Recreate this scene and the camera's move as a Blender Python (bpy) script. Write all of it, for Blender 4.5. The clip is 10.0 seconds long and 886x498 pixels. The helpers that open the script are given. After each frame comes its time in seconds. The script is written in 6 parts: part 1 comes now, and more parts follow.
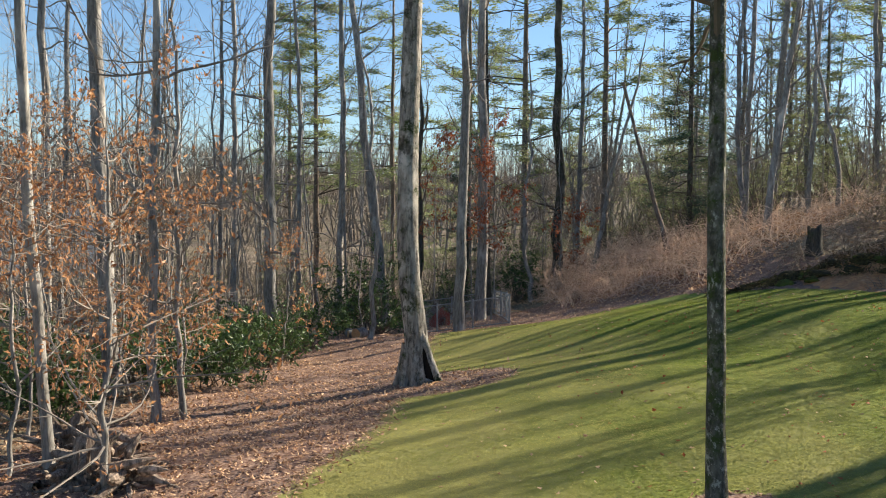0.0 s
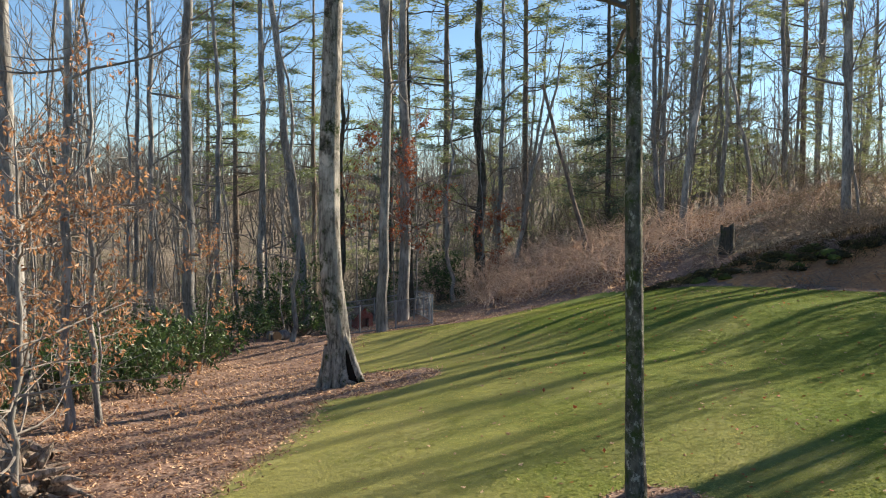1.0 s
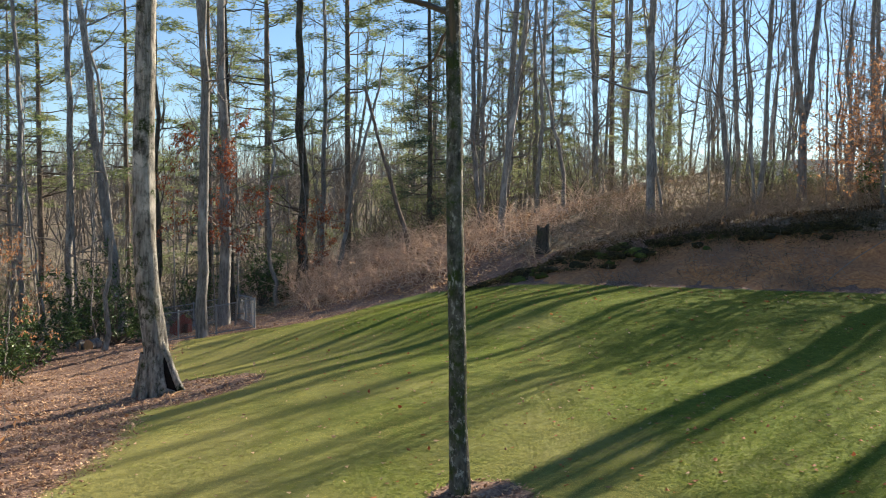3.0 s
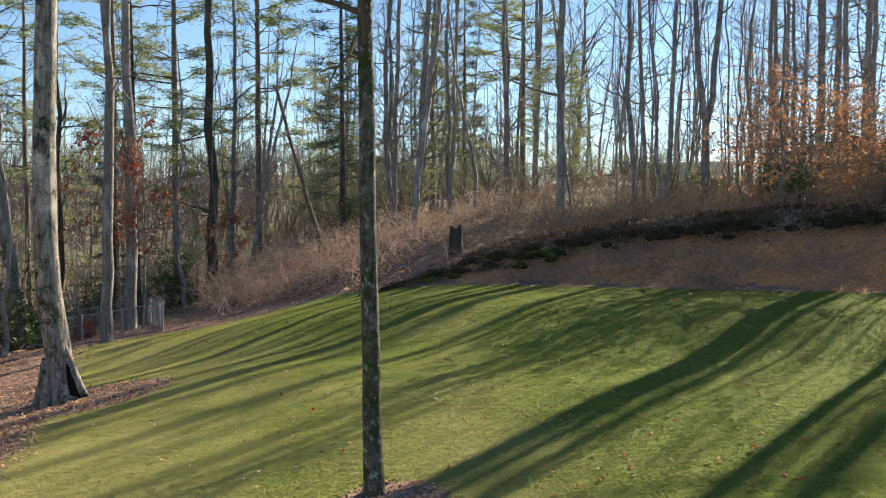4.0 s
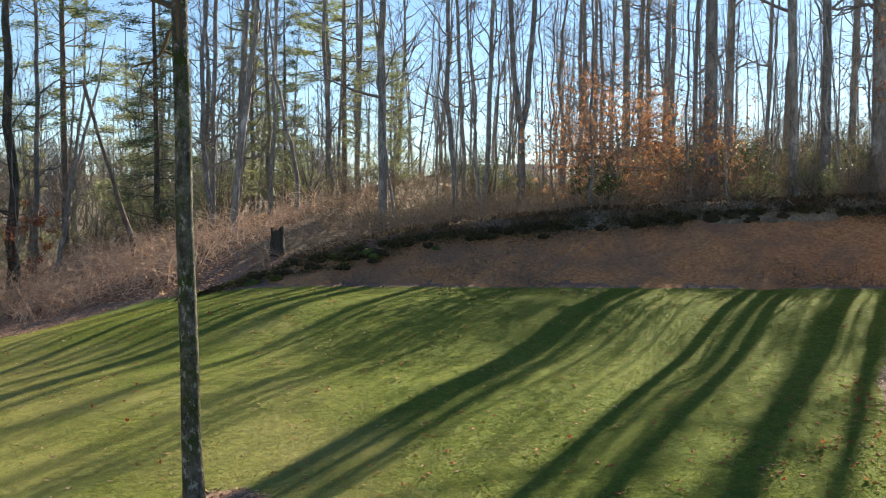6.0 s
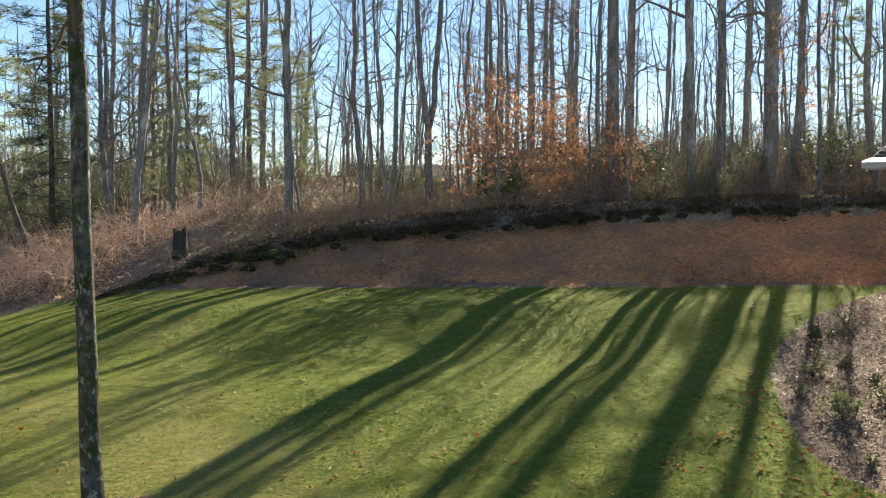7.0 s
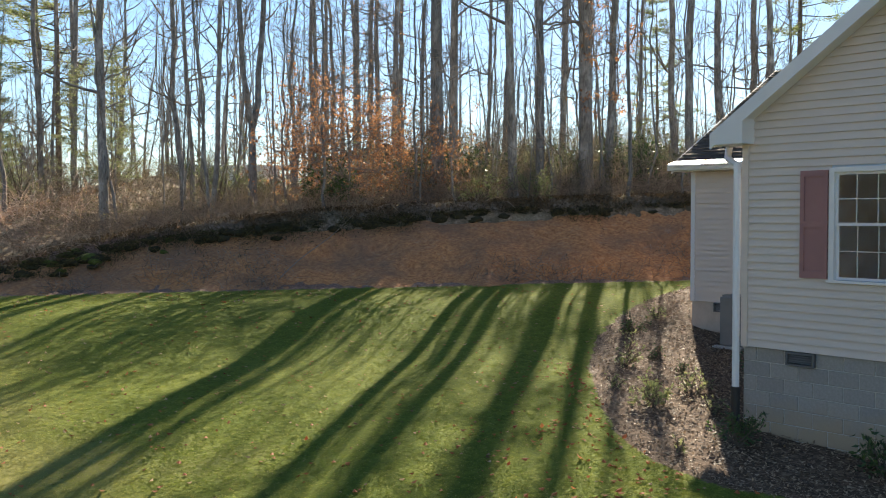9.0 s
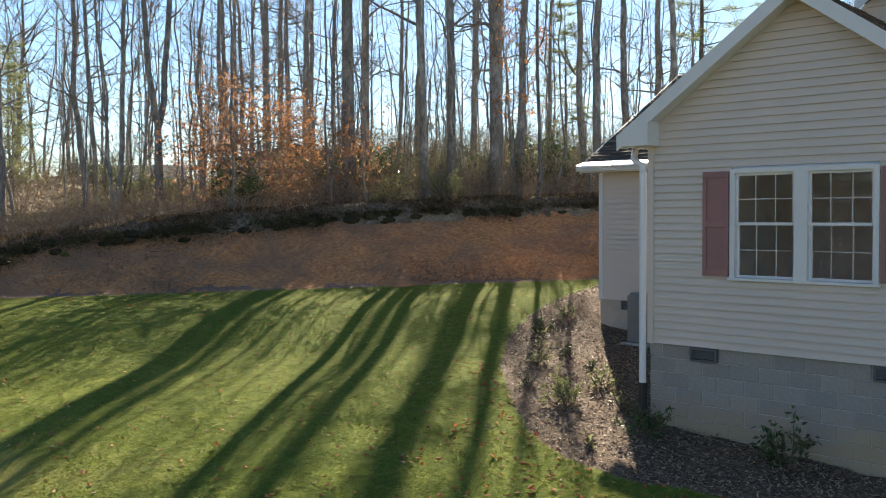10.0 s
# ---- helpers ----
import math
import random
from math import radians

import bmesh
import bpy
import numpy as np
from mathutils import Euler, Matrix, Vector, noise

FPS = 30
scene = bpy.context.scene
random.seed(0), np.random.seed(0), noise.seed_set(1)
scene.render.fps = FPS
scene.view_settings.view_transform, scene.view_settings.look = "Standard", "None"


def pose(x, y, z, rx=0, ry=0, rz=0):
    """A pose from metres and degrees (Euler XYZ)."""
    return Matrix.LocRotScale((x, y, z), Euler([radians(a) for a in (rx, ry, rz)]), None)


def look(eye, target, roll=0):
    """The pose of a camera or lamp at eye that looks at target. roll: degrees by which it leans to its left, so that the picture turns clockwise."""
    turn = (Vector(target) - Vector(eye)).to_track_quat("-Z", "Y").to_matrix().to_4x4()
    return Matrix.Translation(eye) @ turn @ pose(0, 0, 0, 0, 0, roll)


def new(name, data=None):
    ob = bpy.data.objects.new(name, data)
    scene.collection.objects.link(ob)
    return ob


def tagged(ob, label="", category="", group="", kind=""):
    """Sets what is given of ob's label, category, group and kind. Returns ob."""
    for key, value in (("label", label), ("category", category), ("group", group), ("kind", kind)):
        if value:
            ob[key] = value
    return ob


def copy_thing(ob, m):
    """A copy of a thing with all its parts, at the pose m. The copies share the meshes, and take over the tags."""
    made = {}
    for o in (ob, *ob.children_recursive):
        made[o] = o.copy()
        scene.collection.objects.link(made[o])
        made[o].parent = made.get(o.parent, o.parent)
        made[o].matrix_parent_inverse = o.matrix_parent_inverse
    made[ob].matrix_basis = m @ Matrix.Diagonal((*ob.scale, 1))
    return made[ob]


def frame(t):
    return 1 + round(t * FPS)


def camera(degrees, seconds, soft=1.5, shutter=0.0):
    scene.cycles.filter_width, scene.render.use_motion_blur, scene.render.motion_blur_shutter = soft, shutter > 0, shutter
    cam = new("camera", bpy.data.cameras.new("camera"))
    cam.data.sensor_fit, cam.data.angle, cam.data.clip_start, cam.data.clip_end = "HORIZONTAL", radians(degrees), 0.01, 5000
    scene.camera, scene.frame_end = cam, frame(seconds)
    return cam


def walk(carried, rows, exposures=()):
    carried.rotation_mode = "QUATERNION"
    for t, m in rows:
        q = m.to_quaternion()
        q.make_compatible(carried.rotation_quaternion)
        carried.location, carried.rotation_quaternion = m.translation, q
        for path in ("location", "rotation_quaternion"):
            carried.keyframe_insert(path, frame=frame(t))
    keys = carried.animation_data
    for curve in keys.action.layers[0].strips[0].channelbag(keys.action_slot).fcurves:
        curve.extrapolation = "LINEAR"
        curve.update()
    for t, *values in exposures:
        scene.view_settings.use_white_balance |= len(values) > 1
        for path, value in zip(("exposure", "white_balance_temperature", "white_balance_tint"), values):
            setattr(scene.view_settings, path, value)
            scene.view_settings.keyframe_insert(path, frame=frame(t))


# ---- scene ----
# camera: a drone hovering and panning to its right
CAM_Z = 3.4
cam = camera(50.83, 10.0, soft=1.0, shutter=0.2)
PAN = (
    (0.0, 0.0, -2.72, -0.48), (0.5, -2.31, -2.69, -0.39), (1.0, -4.78, -2.65, -0.29), (1.5, -7.32, -2.62, -0.22),
    (2.0, -10.1, -2.58, -0.22), (2.5, -12.88, -2.54, -0.20), (4.0, -20.94, -2.45, -0.13), (4.5, -23.62, -2.42, -0.09),
    (5.0, -26.32, -2.39, -0.07), (5.5, -29.01, -2.37, -0.03), (7.0, -37.5, -2.34, 0.01), (7.5, -40.23, -2.33, 0.10),
    (8.0, -42.98, -2.34, 0.11), (8.5, -45.55, -2.32, 0.20), (9.0, -48.11, -2.30, 0.23), (9.5, -50.73, -2.30, 0.27),
    (10.0, -53.5, -2.29, 0.35))
walk(cam, [(t, pose(0, 0, CAM_Z, 90 + pitch, roll, yaw)) for t, yaw, pitch, roll in PAN], [(0.0, 1.38, 6900, 10), (5.0, 1.44, 7050, 11), (10.0, 1.60, 7350, 11)])

# ---- light: low winter sun ahead and to the right, clear sky ----
SUN_AZ, SUN_EL = 60.0, 25.0  # degrees clockwise from +y, degrees above the horizon
world = bpy.data.worlds.new("sky")
scene.world = world
world.use_nodes = True
wn = world.node_tree
sky = wn.nodes.new("ShaderNodeTexSky")
sky.sky_type, sky.sun_disc = "NISHITA", False
sky.sun_elevation, sky.sun_rotation = radians(SUN_EL), radians(SUN_AZ)
sky.air_density, sky.dust_density, sky.ozone_density = 1.0, 0.05, 5.4
wn.links.new(sky.outputs["Color"], wn.nodes["Background"].inputs["Color"])
wn.nodes["Background"].inputs["Strength"].default_value = 0.067
sun_dir = Vector((math.sin(radians(SUN_AZ)) * math.cos(radians(SUN_EL)), math.cos(radians(SUN_AZ)) * math.cos(radians(SUN_EL)), math.sin(radians(SUN_EL))))
sun = new("sun", bpy.data.lights.new("sun", "SUN"))
sun.data.energy, sun.data.angle, sun.data.color = 5.0, radians(0.53), (1.0, 0.92, 0.79)
sun.matrix_world = look(sun_dir * 100, (0, 0, 0))

# ---- materials ----
def material(name, rough=0.8):
    m = bpy.data.materials.new(name)
    m.use_nodes = True
    m.node_tree.nodes["Principled BSDF"].inputs["Roughness"].default_value = rough
    m.node_tree.nodes["Principled BSDF"].inputs["Specular IOR Level"].default_value = 0.5 if rough < 0.7 else 0.12
    return m, m.node_tree, m.node_tree.nodes["Principled BSDF"]


def coords(nt, space="Object", stretch=(1, 1, 1)):
    c = nt.nodes.new("ShaderNodeTexCoord")
    k = nt.nodes.new("ShaderNodeMapping")
    k.inputs["Scale"].default_value = stretch
    nt.links.new(c.outputs[space], k.inputs["Vector"])
    return k.outputs["Vector"]


def fuzz(nt, vec, scale, detail=4.0, rough=0.6):
    n = nt.nodes.new("ShaderNodeTexNoise")
    n.inputs["Scale"].default_value, n.inputs["Detail"].default_value, n.inputs["Roughness"].default_value = scale, detail, rough
    nt.links.new(vec, n.inputs["Vector"])
    return n.outputs["Fac"]


def ramp(nt, fac, *stops):
    r = nt.nodes.new("ShaderNodeValToRGB")
    e = r.color_ramp.elements
    while len(e) < len(stops):
        e.new(0.5)
    for el, (p, c) in zip(e, stops):
        el.position, el.color = p, (*c, 1)
    nt.links.new(fac, r.inputs["Fac"])
    return r.outputs["Color"]


def mix(nt, fac, a, b, how="MIX"):
    n = nt.nodes.new("ShaderNodeMix")
    n.data_type, n.blend_type = "RGBA", how
    for sock, v in ((n.inputs["Factor"], fac), (n.inputs[6], a), (n.inputs[7], b)):
        if isinstance(v, (int, float)):
            sock.default_value = v
        elif isinstance(v, tuple):
            sock.default_value = (*v, 1)
        else:
            nt.links.new(v, sock)
    return n.outputs[2]


def calc(nt, op, a, b=0.0, clamp=False):
    n = nt.nodes.new("ShaderNodeMath")
    n.operation, n.use_clamp = op, clamp
    for sock, v in zip(n.inputs, (a, b)):
        if isinstance(v, (int, float)):
            sock.default_value = v
        else:
            nt.links.new(v, sock)
    return n.outputs[0]


def relief(nt, bsdf, height, strength=0.4, distance=0.02):
    b = nt.nodes.new("ShaderNodeBump")
    b.inputs["Strength"].default_value, b.inputs["Distance"].default_value = strength, distance
    nt.links.new(height, b.inputs["Height"])
    nt.links.new(b.outputs["Normal"], bsdf.inputs["Normal"])


def paint(nt, bsdf, colour):
    nt.links.new(colour, bsdf.inputs["Base Color"])


def bark(name, dark, light, moss=0.0, patch=0.5, spots=0.0, stretch=0.16):
    m, nt, b = material(name, 0.9)
    v = coords(nt, "Object", (1, 1, stretch))
    ridge = fuzz(nt, v, 22, 6, 0.65)
    blot = fuzz(nt, coords(nt, "Object", (1, 1, 0.5)), 2.6, 4, 0.6)
    c = ramp(nt, ridge, (0.30, dark), (0.68, light))
    c = mix(nt, ramp(nt, blot, (patch, (0, 0, 0)), (patch + 0.18, (1, 1, 1))), c, tuple(min(1, k * 1.35 + 0.02) for k in light))
    if moss:
        g = fuzz(nt, coords(nt), 3.1, 5, 0.7)
        c = mix(nt, ramp(nt, g, (0.62 - moss * 0.25, (0, 0, 0)), (0.74 - moss * 0.25, (1, 1, 1))), c, (0.045, 0.060, 0.018))
    if spots:
        g = fuzz(nt, coords(nt, "Object", (1, 1, 0.7)), 11, 5, 0.75)
        c = mix(nt, ramp(nt, g, (0.60 - spots * 0.1, (0, 0, 0)), (0.66 - spots * 0.1, (0.8, 0.8, 0.8))), c, (0.36, 0.35, 0.30))
        g = fuzz(nt, coords(nt, "Object", (1, 1, 0.4)), 5, 5, 0.75)
        c = mix(nt, ramp(nt, g, (0.52, (0, 0, 0)), (0.62, (0.75, 0.75, 0.75))), c, (0.028, 0.026, 0.022))
    oi = nt.nodes.new("ShaderNodeObjectInfo")
    tone = ramp(nt, oi.outputs["Random"], (0.0, (0.72, 0.72, 0.72)), (1.0, (1.15, 1.12, 1.08)))
    paint(nt, b, mix(nt, 1.0, c, tone, "MULTIPLY"))
    relief(nt, b, ridge, 0.9, 0.03)
    return m


def leafy(name, a, b_, glow=0.5, rough=0.6):
    """Thin leaves: colour by leaf, and light that comes through them."""
    m, nt, b = material(name, rough)
    g = nt.nodes.new("ShaderNodeNewGeometry")
    c = ramp(nt, g.outputs["Random Per Island"], (0.0, a), (1.0, b_))
    paint(nt, b, c)
    tr = nt.nodes.new("ShaderNodeBsdfTranslucent")
    nt.links.new(c, tr.inputs["Color"])
    s = nt.nodes.new("ShaderNodeMixShader")
    s.inputs[0].default_value = glow
    nt.links.new(b.outputs[0], s.inputs[1])
    nt.links.new(tr.outputs[0], s.inputs[2])
    nt.links.new(s.outputs[0], nt.nodes["Material Output"].inputs["Surface"])
    return m


def plain(name, colour, rough=0.6, metal=0.0, vary=0.12, scale=3.0, bump=0.0):
    m, nt, b = material(name, rough)
    b.inputs["Metallic"].default_value = metal
    n = fuzz(nt, coords(nt), scale, 5, 0.65)
    paint(nt, b, ramp(nt, n, (0.25, tuple(k * (1 - vary) for k in colour)), (0.75, tuple(min(1, k * (1 + vary)) for k in colour))))
    if bump:
        relief(nt, b, fuzz(nt, coords(nt), scale * 14, 4, 0.7), bump, 0.01)
    return m


BARK_GREY = bark("grey_bark", (0.098, 0.092, 0.083), (0.36, 0.34, 0.31))
BARK_PALE = bark("pale_bark", (0.075, 0.064, 0.052), (0.50, 0.455, 0.39), 0.4, spots=0.45, stretch=0.12)
BARK_DARK = bark("dark_bark", (0.035, 0.030, 0.026), (0.13, 0.115, 0.09), 0.35)
BARK_MOSSY = bark("lichen_bark", (0.04, 0.037, 0.03), (0.15, 0.14, 0.115), 0.62, spots=0.5, stretch=0.4)
BARK_PINE = bark("pine_bark", (0.085, 0.066, 0.052), (0.28, 0.225, 0.18))
HOLLOW_DARK = plain("hollow_dark", (0.014, 0.011, 0.009), 0.95, vary=0.5, scale=9, bump=0.8)
TWIG = plain("twig_bark", (0.235, 0.205, 0.175), 0.85, vary=0.4, scale=1.5)
TWIG_FAR = leafy("far_twigs", (0.17, 0.14, 0.11), (0.38, 0.33, 0.27), 0.3, 0.9)
TWIG_MID = leafy("pale_sapling_twigs", (0.20, 0.165, 0.125), (0.46, 0.39, 0.30), 0.35, 0.9)
TWIG_DARK = plain("dark_twig_bark", (0.13, 0.105, 0.08), 0.85, vary=0.3, scale=1.5)
# tan raised close to white: sunlight on the slope's canes is in the colour
BRUSH = leafy("sunlit_dead_brush", (0.48, 0.36, 0.28), (0.92, 0.78, 0.65), 0.6, 0.9)
LEAF_BEECH = leafy("beech_leaves", (0.21, 0.085, 0.040), (0.66, 0.355, 0.17), 0.5)
# darker copy of the dead brush, with the bank top's shade in its colour
BRUSH_DARK = leafy("shade_toned_brush", (0.20, 0.155, 0.115), (0.52, 0.42, 0.32), 0.4, 0.9)
LEAF_DULL = leafy("dull_undergrowth_leaves", (0.08, 0.085, 0.035), (0.36, 0.29, 0.15), 0.5, 0.6)
LEAF_RED = leafy("russet_leaves", (0.22, 0.045, 0.02), (0.42, 0.14, 0.05), 0.45)
LEAF_GREEN = leafy("evergreen_leaves", (0.022, 0.048, 0.015), (0.10, 0.165, 0.042), 0.3, 0.45)
LEAF_LIGHT = leafy("light_evergreen_leaves", (0.15, 0.185, 0.075), (0.37, 0.385, 0.17), 0.45, 0.6)
NEEDLES = leafy("pine_needles", (0.14, 0.19, 0.075), (0.35, 0.38, 0.16), 0.5)
NEEDLES_DARK = leafy("hemlock_needles", (0.035, 0.075, 0.045), (0.10, 0.15, 0.08), 0.35)
NEEDLES_PALE = leafy("young_pine_needles", (0.17, 0.205, 0.095), (0.37, 0.39, 0.19), 0.45)


def dormant(nt, place, wide):
    """How far the lawn has gone straw-coloured: most towards the wood's edge."""
    sp = nt.nodes.new("ShaderNodeSeparateXYZ")
    nt.links.new(place, sp.inputs[0])
    k = calc(nt, "SUBTRACT", calc(nt, "MULTIPLY", sp.outputs["X"], 0.05), calc(nt, "MULTIPLY", calc(nt, "SUBTRACT", wide, 0.5), 1.2))
    return ramp(nt, k, (0.0, (0.55, 0.55, 0.55)), (0.36, (0.0, 0.0, 0.0)))


def grass_material():
    m, nt, b = material("grass_blades", 1.0)
    g = nt.nodes.new("ShaderNodeNewGeometry")
    c = ramp(nt, g.outputs["Random Per Island"], (0.0, (0.09, 0.145, 0.020)), (0.5, (0.182, 0.235, 0.034)), (0.85, (0.275, 0.29, 0.060)), (1.0, (0.44, 0.40, 0.16)))
    wide, mid = fuzz(nt, g.outputs["Position"], 0.33, 4, 0.6), fuzz(nt, g.outputs["Position"], 1.9, 4, 0.65)
    c = mix(nt, ramp(nt, wide, (0.42, (0, 0, 0)), (0.66, (0.5, 0.5, 0.5))), c, (0.325, 0.33, 0.085))
    c = mix(nt, ramp(nt, mid, (0.45, (0, 0, 0)), (0.75, (0.35, 0.35, 0.35))), c, (0.17, 0.245, 0.038))
    clump = fuzz(nt, g.outputs["Position"], 8.5, 5, 0.7)
    c = mix(nt, 1.0, c, ramp(nt, clump, (0.33, (0.62, 0.66, 0.6)), (0.55, (1.0, 1.0, 1.0)), (0.72, (1.35, 1.28, 1.25))), "MULTIPLY")
    c = mix(nt, dormant(nt, g.outputs["Position"], wide), c, (0.50, 0.43, 0.17))
    paint(nt, b, c)
    b.inputs["Specular IOR Level"].default_value = 0.0
    tr = nt.nodes.new("ShaderNodeBsdfTranslucent")
    nt.links.new(c, tr.inputs["Color"])
    s = nt.nodes.new("ShaderNodeMixShader")
    s.inputs[0].default_value = 0.3
    nt.links.new(b.outputs[0], s.inputs[1])
    nt.links.new(tr.outputs[0], s.inputs[2])
    nt.links.new(s.outputs[0], nt.nodes["Material Output"].inputs["Surface"])
    return m


BLADES = grass_material()
FALLEN = leafy("fallen_leaves", (0.20, 0.098, 0.055), (0.78, 0.53, 0.33), 0.3, 0.8)
FALLEN_RED = leafy("fallen_red_leaves", (0.26, 0.06, 0.028), (0.52, 0.20, 0.085), 0.35, 0.7)
CHIPS = leafy("bark_chips", (0.05, 0.032, 0.02), (0.48, 0.345, 0.225), 0.15, 0.6)


def ground_material():
    m, nt, b = material("ground_cover", 0.95)
    v = coords(nt)
    at = nt.nodes.new("ShaderNodeAttribute")
    at.attribute_name = "cover"
    sep = nt.nodes.new("ShaderNodeSeparateColor")
    nt.links.new(at.outputs["Color"], sep.inputs[0])
    fine, mid, wide = fuzz(nt, v, 45, 6, 0.75), fuzz(nt, v, 2.2, 5, 0.65), fuzz(nt, v, 0.28, 4, 0.6)
    grass = mix(nt, ramp(nt, fine, (0.3, (0, 0, 0)), (0.7, (1, 1, 1))), (0.086, 0.135, 0.020), (0.20, 0.245, 0.042))
    grass = mix(nt, ramp(nt, mid, (0.42, (0, 0, 0)), (0.72, (0.75, 0.75, 0.75))), grass, (0.24, 0.265, 0.052))
    grass = mix(nt, ramp(nt, wide, (0.40, (0, 0, 0)), (0.65, (0.6, 0.6, 0.6))), grass, (0.125, 0.165, 0.028))
    clump = fuzz(nt, v, 8.5, 5, 0.7)
    grass = mix(nt, 1.0, grass, ramp(nt, clump, (0.33, (0.62, 0.66, 0.6)), (0.55, (1.0, 1.0, 1.0)), (0.72, (1.35, 1.28, 1.25))), "MULTIPLY")
    grass = mix(nt, dormant(nt, v, wide), grass, (0.42, 0.36, 0.15))
    chip = nt.nodes.new("ShaderNodeTexVoronoi")
    chip.inputs["Scale"].default_value = 26
    nt.links.new(v, chip.inputs["Vector"])
    bits = mix(nt, 0.5, chip.outputs["Color"], fine)
    litter = ramp(nt, bits, (0.22, (0.085, 0.050, 0.037)), (0.5, (0.24, 0.148, 0.108)), (0.8, (0.46, 0.325, 0.235)))
    litter = mix(nt, ramp(nt, wide, (0.4, (0, 0, 0)), (0.7, (0.6, 0.6, 0.6))), litter, (0.16, 0.09, 0.068))
    bed = ramp(nt, bits, (0.2, (0.045, 0.028, 0.018)), (0.55, (0.14, 0.092, 0.06)), (0.85, (0.32, 0.225, 0.15)))
    floor_ = ramp(nt, bits, (0.2, (0.12, 0.09, 0.06)), (0.5, (0.26, 0.195, 0.14)), (0.8, (0.43, 0.34, 0.25)))
    floor_ = mix(nt, ramp(nt, wide, (0.45, (0, 0, 0)), (0.65, (0.6, 0.6, 0.6))), floor_, (0.15, 0.15, 0.07))
    blot = fuzz(nt, v, 0.9, 6, 0.75)
    floor_ = mix(nt, ramp(nt, blot, (0.44, (0, 0, 0)), (0.58, (0.8, 0.8, 0.8))), floor_, (0.075, 0.062, 0.036))
    edge = calc(nt, "ADD", calc(nt, "MULTIPLY", calc(nt, "SUBTRACT", mid, 0.5), 0.9), calc(nt, "MULTIPLY", calc(nt, "SUBTRACT", fine, 0.5), 0.8))
    c = grass
    for channel, colour in (("Red", litter), ("Green", bed), ("Blue", floor_)):
        k = calc(nt, "ADD", sep.outputs[channel], edge)
        c = mix(nt, ramp(nt, k, (0.42, (0, 0, 0)), (0.58, (1, 1, 1))), c, colour)
    paint(nt, b, c)
    relief(nt, b, mix(nt, 0.5, chip.outputs["Distance"], fine), 0.3, 0.02)
    return m


GROUND = ground_material()


def clay_material():
    m, nt, b = material("red_clay", 0.95)
    v = coords(nt, "Object", (1, 1, 0.22))
    n, w, g = fuzz(nt, v, 9, 8, 0.7), fuzz(nt, v, 0.55, 5, 0.65), fuzz(nt, coords(nt), 3.0, 6, 0.7)
    c = ramp(nt, n, (0.3, (0.27, 0.10, 0.042)), (0.7, (0.74, 0.36, 0.15)))
    c = mix(nt, ramp(nt, w, (0.43, (0, 0, 0)), (0.64, (0.65, 0.65, 0.65))), c, (0.19, 0.125, 0.088))
    c = mix(nt, ramp(nt, g, (0.55, (0, 0, 0)), (0.75, (0.45, 0.45, 0.45))), c, (0.52, 0.36, 0.24))
    paint(nt, b, c)
    relief(nt, b, n, 0.8, 0.035)
    return m


CLAY = clay_material()
SOD = plain("dark_sod", (0.045, 0.038, 0.02), 0.95, vary=0.6, scale=4, bump=0.6)

SIDING = plain("vinyl_siding", (0.62, 0.53, 0.455), 0.5, vary=0.05, scale=0.8)
TRIM = plain("white_trim", (0.70, 0.69, 0.67), 0.4, vary=0.04, scale=2)
SHUTTER = plain("faded_red_paint", (0.31, 0.15, 0.14), 0.55, vary=0.10, scale=2)
GUTTER = plain("white_aluminium", (0.74, 0.74, 0.74), 0.25, vary=0.04)
BLACK_PIPE = plain("black_plastic", (0.02, 0.02, 0.02), 0.5)
VENT = plain("grey_vent", (0.10, 0.105, 0.11), 0.5)
MORTAR = plain("mortar", (0.50, 0.47, 0.43), 0.95, vary=0.15, scale=8, bump=0.4)
ROOM = plain("room_wall", (0.62, 0.72, 0.82), 0.9, vary=0.2)
CABINET = plain("grey_metal", (0.20, 0.205, 0.21), 0.45, metal=0.3)
BRONZE = plain("drip_edge", (0.62, 0.62, 0.63), 0.2, metal=0.8)


def block_material():
    m, nt, b = material("concrete_block", 0.92)
    oi = nt.nodes.new("ShaderNodeObjectInfo")
    v = coords(nt)
    n = fuzz(nt, v, 30, 6, 0.75)
    c = ramp(nt, n, (0.3, (0.27, 0.255, 0.235)), (0.7, (0.37, 0.35, 0.325)))
    c = mix(nt, 1.0, c, ramp(nt, oi.outputs["Random"], (0, (0.88, 0.88, 0.89)), (1, (1.08, 1.07, 1.05))), "MULTIPLY")
    g = nt.nodes.new("ShaderNodeNewGeometry")
    sp = nt.nodes.new("ShaderNodeSeparateXYZ")
    nt.links.new(g.outputs["Position"], sp.inputs[0])
    # clay splashed up by rain over the lowest courses, with an uneven top
    k = calc(nt, "ADD", sp.outputs["Z"], calc(nt, "MULTIPLY", fuzz(nt, g.outputs["Position"], 1.7, 4, 0.6), 0.7))
    c = mix(nt, ramp(nt, calc(nt, "MULTIPLY", k, 0.5), (0.40, (0.85, 0.85, 0.85)), (0.60, (0, 0, 0))), c, (0.40, 0.31, 0.205))
    paint(nt, b, c)
    relief(nt, b, n, 0.5, 0.008)
    return m


BLOCK = block_material()


